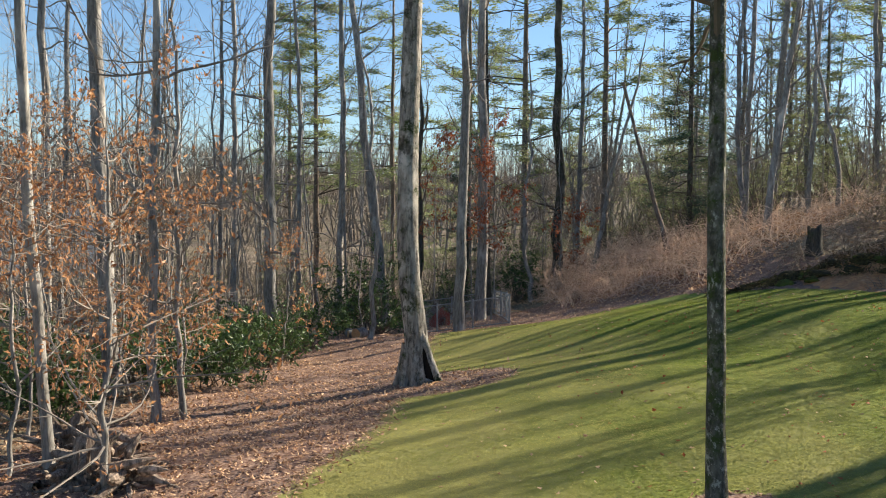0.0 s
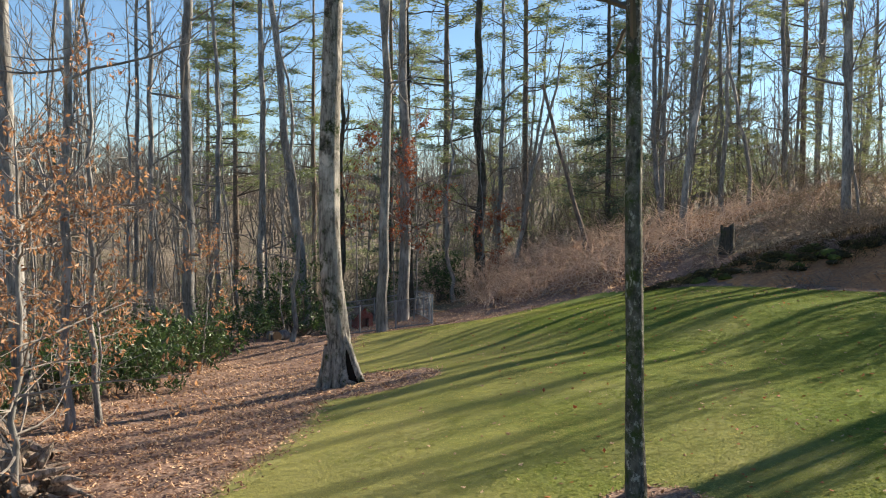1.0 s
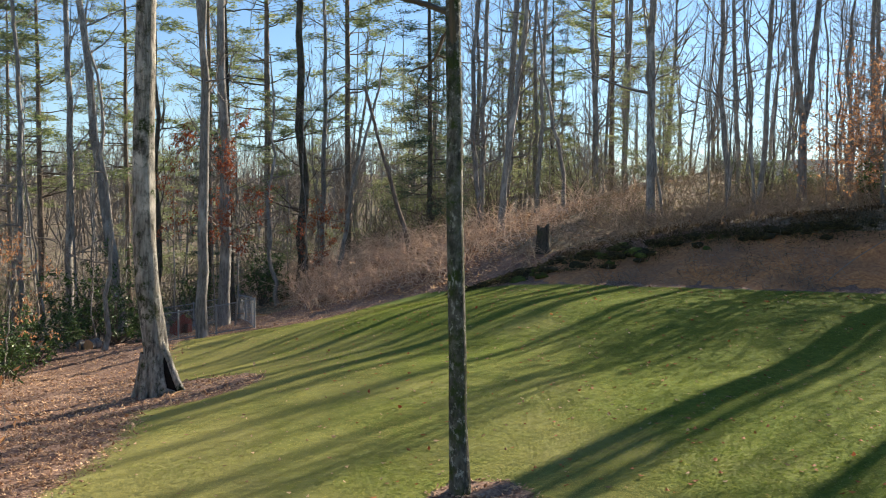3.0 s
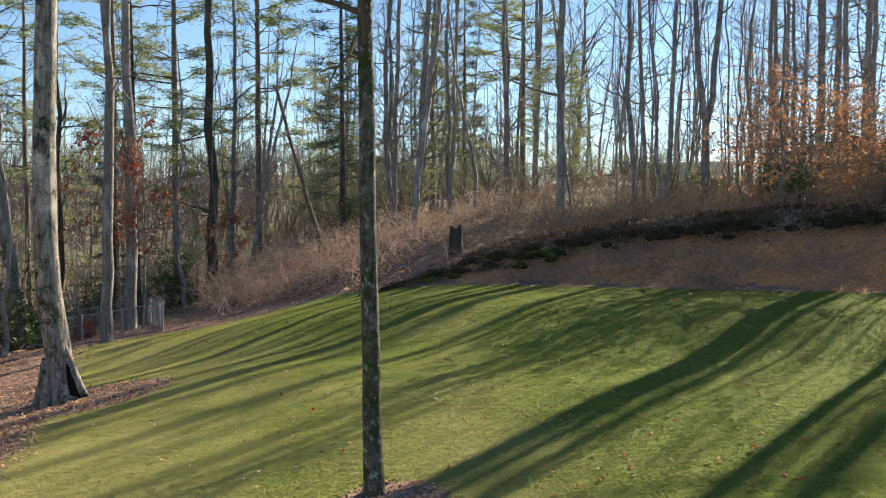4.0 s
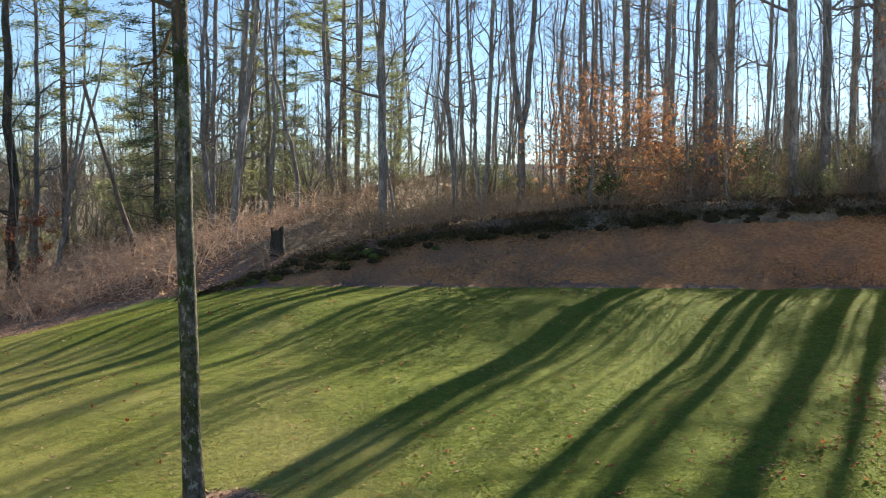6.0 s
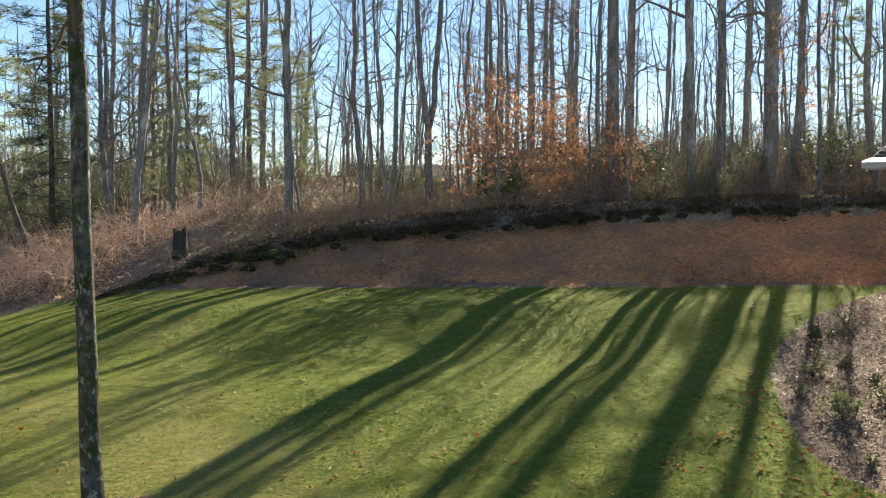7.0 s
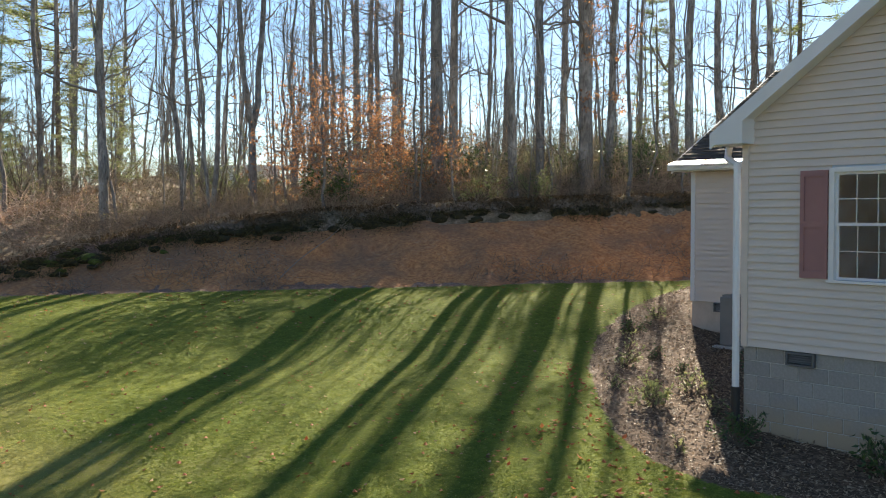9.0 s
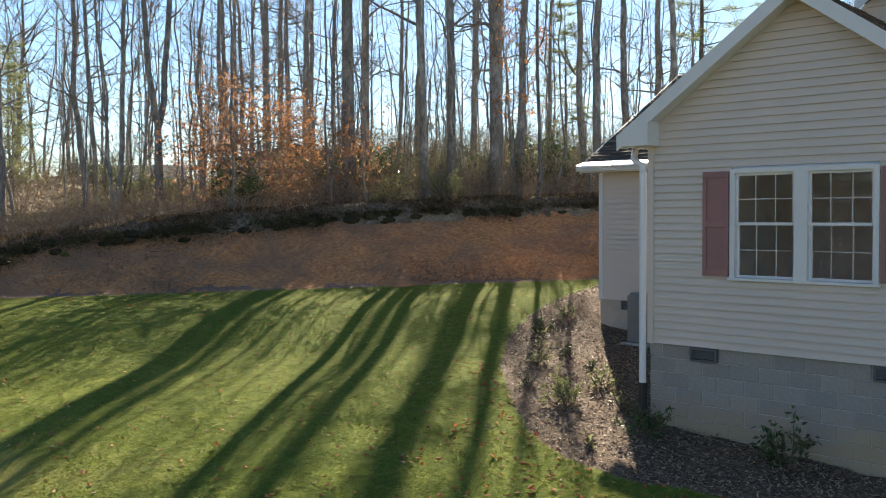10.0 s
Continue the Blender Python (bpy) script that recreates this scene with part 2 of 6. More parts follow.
def shingle_material():
    m, nt, b = material("asphalt_shingle", 0.9)
    oi = nt.nodes.new("ShaderNodeNewGeometry")
    n = fuzz(nt, coords(nt), 60, 4, 0.8)
    c = ramp(nt, n, (0.3, (0.055, 0.045, 0.036)), (0.7, (0.14, 0.115, 0.09)))
    paint(nt, b, mix(nt, 1.0, c, ramp(nt, oi.outputs["Random Per Island"], (0, (0.65, 0.65, 0.65)), (1, (1.3, 1.25, 1.2))), "MULTIPLY"))
    relief(nt, b, n, 0.6, 0.01)
    return m


BLOCK_TAN = plain("painted_block", (0.50, 0.42, 0.345), 0.9, vary=0.12, scale=5, bump=0.4)
SHINGLE = shingle_material()


def glass_material():
    m, nt, b = material("window_glass", 0.02)
    b.inputs["Base Color"].default_value = (0.9, 0.93, 0.92, 1)
    b.inputs["Transmission Weight"].default_value = 1.0
    b.inputs["IOR"].default_value = 1.38
    return m


GLASS = glass_material()

# ---- the lie of the land ----
def soft_step(a, b, v):
    u = np.clip((np.asarray(v, float) - a) / (b - a), 0, 1)
    return u * u * (3 - 2 * u)


def soft_plus(v, w):
    return w * np.logaddexp(0, np.asarray(v, float) / w)


def foot_a(x, y):
    """Distance behind the foot of the clay bank."""
    return 0.68 * x + 0.733 * y - 24.27


def foot_b(x, y):
    """Distance up the brush slope from the lawn's falling edge."""
    return 0.947 * x + 0.32 * y - 16.05


def along(x, y):
    """Distance along the bank's foot from its low end."""
    return 0.733 * (x - 8.4) - 0.68 * (y - 25.3)


BANK_RUN = 2.05  # metres back for each metre up the bank


def bank_height(s):
    return 1.95 * (1 - np.exp(-np.maximum(s + 0.8, 0) / 6.6))


def lawn_z(x, y):
    xl = soft_plus(np.asarray(x, float) + 2, 2.0) - 2
    z = 0.073 * (xl - 3.1) + 0.0616 * (np.asarray(y, float) - 10.5)
    d = -foot_a(np.asarray(x, float), np.asarray(y, float))
    # a faint hollow and then a rounded crest before the bank
    z = z + 0.12 * np.exp(-((d - 3) / 2) ** 2) - 0.12 * np.exp(-((d - 6.8) / 2) ** 2)
    return z - 0.13 * soft_plus(y - 1.1 * xl - 14.5, 1.5)


def terrain(x, y):
    x, y = np.asarray(x, float), np.asarray(y, float)
    z = lawn_z(x, y)
    s, a, b = along(x, y), foot_a(x, y), foot_b(x, y)
    h = -0.8 * np.logaddexp(-a / 0.8, -b / 0.8)
    w = soft_step(-1.0, 4.0, s)
    left = 0.23 * 6.5 * np.tanh(soft_plus(h, 0.5) / 6.5)
    run = 0.6 + BANK_RUN * (bank_height(s) + 0.16)
    right = bank_height(s) * soft_step(0, 1, (a - 0.55 * run) / (0.45 * run + 0.35)) - 0.055 * np.clip(a - 4.9, 0, 60)
    z = z + (1 - w) * left + w * right
    r = np.hypot(x, y)
    az = np.degrees(np.arctan2(x, y))
    far = -3.0 + 8.5 * soft_step(2, 26, az) - 6 * soft_step(100, 150, np.abs(az - 40))
    z = z + (far - z) * soft_step(48, 120, r)
    return z + 19 * soft_step(140, 420, r) * soft_step(27, 9, az)

# ---- building tools ----
class Shell:
    """Gathers vertices and faces of one mesh."""

    def __init__(self):
        self.v, self.f, self.n = [], [], 0

    def add(self, verts, faces):
        verts = np.asarray(verts, float).reshape(-1, 3)
        self.v.append(verts)
        self.f.append(np.asarray(faces, int) + self.n)
        self.n += len(verts)

    def tubes(self, path, rad, sides=4):
        """path: many lines (m, n, 3) with their radii (m, n)."""
        path, rad = np.asarray(path, float), np.asarray(rad, float)
        m, n, _ = path.shape
        tan = np.gradient(path, axis=1)
        tan /= np.linalg.norm(tan, axis=2, keepdims=True) + 1e-9
        mean = tan.mean(1, keepdims=True)
        ref = np.where(np.abs(mean[..., 2:3]) > 0.8, np.array([1.0, 0, 0]), np.array([0, 0, 1.0]))
        a = np.cross(tan, ref)
        a /= np.linalg.norm(a, axis=2, keepdims=True) + 1e-9
        b = np.cross(tan, a)
        th = np.arange(sides) * 2 * np.pi / sides
        ring = a[:, :, None] * np.cos(th)[:, None] + b[:, :, None] * np.sin(th)[:, None]
        v = path[:, :, None] + ring * rad[:, :, None, None]
        i = np.arange(m)[:, None, None] * n * sides + np.arange(n - 1)[:, None] * sides + np.arange(sides)
        j = np.arange(m)[:, None, None] * n * sides + np.arange(n - 1)[:, None] * sides + (np.arange(sides) + 1) % sides
        self.add(v, np.stack([i, j, j + sides, i + sides], -1).reshape(-1, 4))

    def leaves(self, base, along_, across, fold=0.25):
        """Folded leaf blades of two triangles each: base (m, 3), its long and its cross vector."""
        base, along_, across = np.asarray(base, float), np.asarray(along_, float), np.asarray(across, float)
        nor = np.cross(along_, across)
        nor /= np.linalg.norm(nor, axis=1, keepdims=True) + 1e-9
        lift = nor * np.linalg.norm(across, axis=1, keepdims=True) * fold
        v = np.stack([base, base + 0.5 * along_ + across / 2 + lift, base + along_, base + 0.5 * along_ - across / 2 + lift], 1)
        self.add(v, np.arange(len(base) * 4).reshape(-1, 4))

    def box(self, x0, x1, y0, y1, z0, z1):
        v = [(x, y, z) for x in (x0, x1) for y in (y0, y1) for z in (z0, z1)]
        self.add(v, [(0, 1, 3, 2), (4, 6, 7, 5), (0, 4, 5, 1), (2, 3, 7, 6), (0, 2, 6, 4), (1, 5, 7, 3)])

    def mesh(self, name, mat, smooth=False, lean_up=0.0):
        me = bpy.data.meshes.new(name)
        faces = [tuple(q) for f in self.f for q in f.tolist()]
        me.from_pydata(np.concatenate(self.v).tolist(), [], faces)
        me.materials.append(mat)
        if smooth:
            me.shade_smooth()
        if lean_up:
            # blades of a lawn are lit much like the sheet that they make up together
            f = np.concatenate(self.v)[np.concatenate(self.f)]
            nor = np.cross(f[:, 1] - f[:, 0], f[:, 2] - f[:, 0])
            nor *= np.sign(nor[:, 2:3] + 1e-9) / (np.linalg.norm(nor, axis=1, keepdims=True) + 1e-12)
            nor = nor * (1 - lean_up) + np.array([0, 0, lean_up])
            nor /= np.linalg.norm(nor, axis=1, keepdims=True)
            me.shade_smooth()
            me.normals_split_custom_set(np.repeat(nor, f.shape[1], 0).tolist())
        return me


def part(name, shell, mat, parent=None, label="", smooth=False):
    ob = new(name, shell.mesh(name, mat, smooth) if isinstance(shell, Shell) else shell)
    ob.parent = parent
    if label:
        ob["label"] = label
    return ob


def directions(rng, m, up=0.0):
    d = rng.normal(size=(m, 3))
    d[:, 2] += up
    return d / np.linalg.norm(d, axis=1, keepdims=True)


def thing(name, x, y, z, label, category, group="", turn=0.0):
    e = new(name)
    e.matrix_world = pose(x, y, z, 0, 0, turn)
    e.empty_display_size = 0.2
    return tagged(e, label, category, group)


def open_wood(rng, x, y):
    """The wood stands thinner in the lane through which the low sun reaches the brush slope and the pen."""
    return -31 < 0.5 * x - 0.866 * y < -19 and 6 < x < 36 and rng.random() < 0.75


# ---- ground: one sheet to the horizon ----
def mulch_edge(y):
    return np.interp(y, (0, 11.4, 14.2, 18.5, 24, 28, 31, 33, 40), (-6.5, -2.2, -1.2, -0.7, -0.6, -0.5, -0.2, 1.6, 6.0))


def lawn_end(x):
    """How far the lawn runs back before the litter in front of the pen and the brush slope."""
    return np.interp(x, (-1.0, 1.4, 2.1, 3.0, 3.9, 4.7, 6.0, 7.1, 8.2, 10.0), (31.5, 30.6, 29.8, 28.3, 28.0, 28.4, 28.9, 28.6, 28.4, 30.0))


def bed_edge(y):
    """Where the planted bed beside the house begins."""
    return np.interp(y, (0, 3.6, 4.8, 5.75, 6.8, 7.8, 9.1, 10.2, 11.1), (10.6, 10.4, 10.2, 10.4, 11.1, 12.3, 14.0, 16.0, 19.0))


def cover(x, y):
    """Parts of (leaf litter, bed mulch); the rest is lawn."""
    h = -0.8 * np.logaddexp(-foot_a(x, y) / 0.8, -foot_b(x, y) / 0.8)
    litter = np.maximum(soft_step(0.95, -0.65, x - mulch_edge(y)), soft_step(-0.5, 0.2, h))
    litter = np.maximum(litter, soft_step(1.9, 1.3, np.hypot((x + 0.25) / 1.1, y - 18.6)))
    litter = np.maximum(litter, soft_step(0.8, 0.5, np.hypot(x - 3.3, y - 10.2)))
    litter = np.maximum(litter, soft_step(-0.5, 0.5, y - lawn_end(x)))
    bed = soft_step(-0.15, 0.15, x - bed_edge(y)) * soft_step(11.0, 10.5, y - 0.1 * (x - 18.0)) * soft_step(-0.5, 0, y + 6)
    return litter, bed


def wood_floor(x, y):
    """Bleached leaves under the trees, beyond the mulch and up the slopes."""
    h = np.minimum(foot_a(x, y), foot_b(x, y))
    return np.maximum(np.maximum(soft_step(2.0, 5.0, h), soft_step(35.0, 39.0, y)), soft_step(-4.5, -7.5, x - 0.1 * (y - 20)))


def build_ground():
    def axis(lo, hi, step, reach):
        mid = np.arange(lo, hi, step)
        out = step * 1.25 ** np.arange(1, 60)
        out = np.cumsum(out)
        out = out[out < reach]
        return np.concatenate([lo - out[::-1], mid, mid[-1] + out])

    xs, ys = axis(-12, 32, 0.21, 2500), axis(-2, 42, 0.21, 2500)
    gx, gy = np.meshgrid(xs, ys)
    z = terrain(gx, gy)
    rng = np.random.default_rng(3)
    lit, bed = cover(gx, gy)
    near = np.hypot(gx, gy) < 60
    z = z + near * (rng.normal(size=z.shape) * (0.0015 + 0.02 * lit + 0.014 * bed))
    me = bpy.data.meshes.new("ground")
    n, m = len(xs), len(ys)
    i = (np.arange(m - 1)[:, None] * n + np.arange(n - 1)).ravel()
    faces = np.stack([i, i + 1, i + n + 1, i + n], -1)
    me.from_pydata(np.stack([gx, gy, z], -1).reshape(-1, 3).tolist(), [], faces.tolist())
    at = me.color_attributes.new("cover", "FLOAT_COLOR", "POINT")
    at.data.foreach_set("color", np.stack([lit, bed, wood_floor(gx, gy), 0 * lit + 1], -1).astype(np.float32).ravel())
    me.materials.append(GROUND)
    me.shade_smooth()
    tagged(new("ground", me), "mown winter lawn, brown leaf mulch and woodland floor on sloping land", "ground", kind="structure")


build_ground()


def build_bank():
    """The cut face of red clay behind the lawn, with an overhanging lip of dark sod."""
    s = np.arange(-0.6, 46, 0.14)
    v = np.linspace(0, 1, 26)
    gs, gv = np.meshgrid(s, v, indexing="ij")
    bx, by = 8.4 + 0.733 * gs, 25.3 - 0.68 * gs
    z0 = lawn_z(bx, by) - 0.12
    hgt = bank_height(gs) + 0.16
    depth = 0.1 + gv * (0.5 + BANK_RUN * hgt) - 0.30 * np.exp(-(gv / 0.10) ** 2)
    bump = np.zeros_like(gs)
    for a in range(gs.shape[0]):
        for b in range(gs.shape[1]):
            p = Vector((gs[a, b] * 0.55, gv[a, b] * hgt[a, b] * 0.7, 0.3))
            bump[a, b] = 0.42 * noise.noise(p) + 0.22 * noise.noise(p * 2.7) + 0.10 * noise.noise(p * 7) + 0.05 * noise.noise(p * 17)
    bump = bump - np.maximum(bump, -0.05) * soft_step(0.45, 0.8, gv)
    depth = depth + bump * np.minimum(1, hgt / 1.2) * 1.35
    x, y, z = bx + 0.68 * depth, by + 0.733 * depth, z0 + gv * hgt
    n, m = gs.shape
    i = (np.arange(n - 1)[:, None] * m + np.arange(m - 1)).ravel()
    sh = Shell()
    sh.add(np.stack([x, y, z], -1), np.stack([i, i + m, i + m + 1, i + 1], -1))
    tagged(part("clay_bank", sh, CLAY, smooth=True), "steep cut bank of bare red clay behind the lawn", "bank", kind="structure")


build_bank()

# ---- trees ----
def limb(rng, start, way, length, steps, rise, crook):
    """Lines (m, steps, 3) that set out from start along way, bend upward and wander."""
    m = len(start)
    seg = np.repeat(way[:, None], steps, 1) + rng.normal(size=(m, steps, 3)).cumsum(1) * crook
    seg[:, :, 2] += np.linspace(0, rise, steps)
    seg /= np.linalg.norm(seg, axis=2, keepdims=True)
    seg *= (np.asarray(length) / (steps - 1))[:, None, None]
    seg[:, 0] = 0
    return start[:, None] + seg.cumsum(1)


def sprout(rng, path, rad, each, spread, length, steps, rise, crook, first=0.25):
    """Side shoots along given lines."""
    m, n, _ = path.shape
    at_ = rng.uniform(first, 0.98, (m, each)) * (n - 1)
    k = np.minimum(at_.astype(int), n - 2)
    fr = (at_ - k)[..., None]
    row = np.arange(m)[:, None]
    start = path[row, k] * (1 - fr) + path[row, k + 1] * fr
    way = path[row, k + 1] - path[row, k]
    way /= np.linalg.norm(way, axis=2, keepdims=True) + 1e-9
    way = way + rng.normal(size=way.shape) * spread
    way /= np.linalg.norm(way, axis=2, keepdims=True)
    r0 = rad[row, k]
    ln = length * rng.uniform(0.5, 1.2, (m, each))
    return limb(rng, start.reshape(-1, 3), way.reshape(-1, 3), ln.ravel(), steps, rise, crook), r0.ravel()


def taper(m, n, r0, r1):
    return np.linspace(1, 0, n)[None] * (np.asarray(r0) - r1)[:, None] + r1 if np.ndim(r0) else np.tile(np.linspace(r0, r1, n), (m, 1))


def trunk_path(rng, height, dia, lean, crook, n=18, flare=0.5):
    u = np.linspace(0, 1, n) ** 1.25
    z = u * (height + 0.35) - 0.35
    wob = rng.normal(size=(n, 2)).cumsum(0) * crook
    wob -= wob[0]
    p = np.stack([lean[0] * z + wob[:, 0], lean[1] * z + wob[:, 1], z], -1)
    r = dia / 2 * ((1 - u) ** 0.58 * 0.95 + 0.05) + dia * flare * 0.5 * np.exp(-np.maximum(z, 0) / (0.7 * dia + 0.1))
    return p, r


def bare_tree(seed, height, dia, lean=(0, 0), crook=0.05, low=0.28, limbs=18, reach=3.2, fork=0.0, sides=10, twigs=4, flare=0.35):
    """A leafless broadleaf tree: its trunk and its crown of limbs and twigs, as two shells."""
    rng = np.random.default_rng(seed)
    wood, crown = Shell(), Shell()
    p, r = trunk_path(rng, height, dia, lean, crook, flare=flare)
    stems = [(p, r)]
    if fork:
        k = int(np.argmax(p[:, 2] > fork * height))
        turn = rng.uniform(0, 6.3)
        off = np.zeros_like(p)
        grow = np.clip((p[:, 2] - p[k, 2]) / (height * 0.25), 0, 1) ** 0.6 * (0.5 + 0.02 * height)
        off[:, 0], off[:, 1] = grow * math.cos(turn), grow * math.sin(turn)
        stems = [(p + off, np.where(np.arange(len(r)) < k, r, r * 0.8)), ((p - off)[k - 1:], (r * 0.75)[k - 1:])]
    for q, w in stems:
        wood.tubes(q[None], w[None], sides)
        n = max(3, int(limbs / len(stems)))
        t = np.sort(low + (0.98 - low) * rng.random(n) ** (1.5 if dia > 0.2 else 0.9))
        z = t * height
        start = np.stack([np.interp(z, q[:, 2], q[:, a]) for a in range(3)], -1)
        rr = np.interp(z, q[:, 2], w)
        az = rng.uniform(0, 2 * np.pi, n)
        el = rng.uniform(0.1, 0.9, n)
        way = np.stack([np.cos(az) * np.cos(el), np.sin(az) * np.cos(el), np.sin(el)], -1)
        ln = reach * (1.15 - 0.55 * t) * rng.uniform(0.35, 1.15, n)
        a = limb(rng, start, way, ln, 8, 0.6, 0.24)
        ra = taper(n, 8, np.minimum(rr * 0.42, 0.010 + ln * 0.012), 0.006)
        crown.tubes(a, ra, 4)
        b, r0 = sprout(rng, a, ra, 4, 0.6, reach * 0.38, 5, 0.4, 0.32)
        rb = taper(len(b), 5, np.minimum(r0 * 0.75, 0.020 if dia > 0.2 else 0.013), 0.006 if dia > 0.2 else 0.004)
        crown.tubes(b, rb, 3)
        c, r0 = sprout(rng, b, rb, twigs, 0.6, reach * 0.16, 3, 0.3, 0.25)
        crown.tubes(c, taper(len(c), 3, np.minimum(r0 * 0.8, 0.011 if dia > 0.2 else 0.007), 0.005 if dia > 0.2 else 0.003), 3)
    return wood, crown


def put_tree(name, x, y, shells, mats, label, group="", names=("trunk", "crown"), labels=("", ""), sink=0.0):
    e = thing(name, x, y, float(terrain(x, y)) - sink, label, "tree", group)
    for nm, sh, mt, lb in zip(names, shells, mats, labels):
        if sh is not None and sh.n:
            part(nm, sh, mt, e, lb, smooth=nm == "trunk")
    return e


def side_lean(x, y, k):
    """A lean of k to the right of someone at the origin."""
    r = math.hypot(x, y)
    return (k * y / r, -k * x / r)


WOOD_LABELS = {
    "": "tall bare broadleaf tree with grey bark on the woodland floor",
    "fork": "bare broadleaf tree with a forked grey trunk",
    "thin": "slender crooked bare sapling with grey bark",
    "dark": "tall bare tree with dark, nearly black bark",
    "big": "stout tall bare tree with grey bark on top of the bank",
    "ufork": "bare tree whose trunk splits into a U of two stems",
    "snag": "leaning broken dead trunk without a crown",
}


def forest_tree(x, y, dia, lean, kind=""):
    seed = int(abs(x * 91 + y * 37) * 10)
    rng = random.Random(seed)
    ln = side_lean(x, y, lean)
    mats = (BARK_GREY, TWIG)
    on_bank = foot_a(x, y) > 3 and along(x, y) > 0
    if kind == "thin":
        sh = bare_tree(seed, rng.uniform(9, 13), dia, ln, 0.09, 0.2, 14, 1.8, sides=7)
    elif kind == "snag":
        # a bare pole
        wood = Shell()
        p, r = trunk_path(np.random.default_rng(seed), 7.2, dia, ln, 0.02)
        wood.tubes(p[None], np.maximum(r, dia * 0.3)[None], 8)
        sh, mats = (wood, None), (BARK_PINE, TWIG)
    elif kind == "ufork":
        sh = bare_tree(seed, 20, dia, ln, 0.03, 0.3, 12, 2.2, fork=0.14, twigs=2)
    elif kind == "fork":
        sh = bare_tree(seed, rng.uniform(20, 24), dia, ln, 0.05, 0.25, 15, 2.8, fork=0.4, twigs=2)
    else:
        sh = bare_tree(seed, rng.uniform(17, 22), dia, ln, 0.009 if kind == "big" else 0.03 + 0.04 * rng.random(), 0.24, 16, 3.3, twigs=3) if on_bank else bare_tree(seed, rng.uniform(20, 26), dia, ln, 0.045 + 0.06 * rng.random(), 0.13, 22, 3.1, twigs=3)
    if kind == "dark":
        mats = (BARK_DARK, TWIG_DARK)
    if kind == "big":
        mats = (BARK_GREY, TWIG)
    put_tree("tree", x, y, sh, mats, WOOD_LABELS[kind], "bare woodland trees")


# woodland beyond the dog pen and on the slope to its side
for spec in (
    (0.6, 31.5, 0.38, 0.0, "fork"), (1.4, 36.0, 0.46, 0.0), (-2.7, 43.9, 0.48, -0.10), (-5.1, 47.7, 0.40, 0.0), (-2.5, 32.0, 0.17, -0.06, "thin"),
    (-5.4, 29.5, 0.41, -0.01), (-8.7, 39.0, 0.26, -0.01), (-4.6, 16.9, 0.12, -0.01, "thin"), (-5.0, 16.1, 0.16, -0.02), (-7.0, 19.8, 0.36, 0.0),
    (-5.5, 12.9, 0.16, -0.04, "fork"), (-10.8, 25.8, 0.27, 0.02), (-13.7, 33.3, 0.24, 0.08), (5.3, 43.7, 0.48, 0.0, "dark"), (3.8, 39.8, 0.19, -0.01, "thin"),
    (2.0, 37.9, 0.23, -0.02, "dark"), (9.4, 38.9, 0.24, -0.26, "snag")):
    forest_tree(*spec)
for spec in (
    (6.6, 41.5, 0.23, 0.17, "thin"), (7.1, 49.5, 0.30, 0.0), (13.0, 39.9, 0.24, 0.0), (12.5, 35.9, 0.28, 0.10, "fork"), (16.7, 42.9, 0.23, -0.01),
    (-6.9, 45.5, 0.30, -0.01), (-11.8, 48.6, 0.29, 0.0), (-1.1, 46.0, 0.28, -0.02, "dark"), (-9.2, 54.2, 0.30, 0.06, "thin"), (15.6, 29.1, 0.33, 0.01),
    (23.3, 46.5, 0.34, 0.01), (20.3, 29.7, 0.22, 0.01), (21.1, 45.3, 0.27, -0.01), (21.4, 28.9, 0.34, 0.0, "ufork"), (26.2, 40.2, 0.25, -0.05),
    (20.2, 51.2, 0.26, 0.0), (16.7, 47.1, 0.39, 0.04), (17.2, 40.5, 0.21, -0.09, "thin"), (20.1, 54.4, 0.31, 0.05)):
    forest_tree(*spec)
# woodland on top of the clay bank
for spec in (
    (18.1, 57.2, 0.29, -0.01), (13.5, 41.9, 0.26, 0.01), (22.6, 35.4, 0.28, 0.01), (24.9, 31.3, 0.19, 0.0, "thin"), (38.7, 45.8, 0.36, -0.02),
    (40.6, 46.8, 0.33, -0.01), (38.0, 41.1, 0.30, -0.02), (40.1, 41.9, 0.44, 0.02), (38.6, 37.8, 0.34, 0.01), (25.1, 54.5, 0.25, -0.02),
    (26.0, 51.9, 0.28, 0.0), (25.0, 22.67, 0.50, 0.004, "big"), (26.55, 23.25, 0.36, 0.006, "big"), (32.5, 26.5, 0.20, 0.01), (24.56, 18.9, 0.31, -0.025, "big"),
    (25.5, 18.5, 0.30, 0.0, "big"), (41.2, 28.3, 0.36, 0.0)):
    forest_tree(*spec)
for spec in (
    (28.8, 18.85, 0.52, -0.004, "big"), (38.4, 24.9, 0.22, 0.02), (38.9, 20.5, 0.34, -0.05), (37.4, 19.2, 0.40, 0.0), (43.4, 20.5, 0.43, -0.01),
    (45.8, 20.0, 0.41, 0.0), (44.4, 18.2, 0.39, -0.01), (45.0, 26.1, 0.24, 0.01), (35.5, 38.0, 0.40, -0.01), (34.9, 35.8, 0.33, 0.01),
    (34.1, 33.8, 0.35, 0.01), (33.6, 31.5, 0.25, 0.0), (35.6, 41.9, 0.32, -0.01), (39.7, 45.0, 0.32, 0.01), (32.3, 19.9, 0.34, -0.01),
    (37.8, 26.1, 0.33, 0.02), (37.6, 29.5, 0.42, 0.03)):
    forest_tree(*spec)


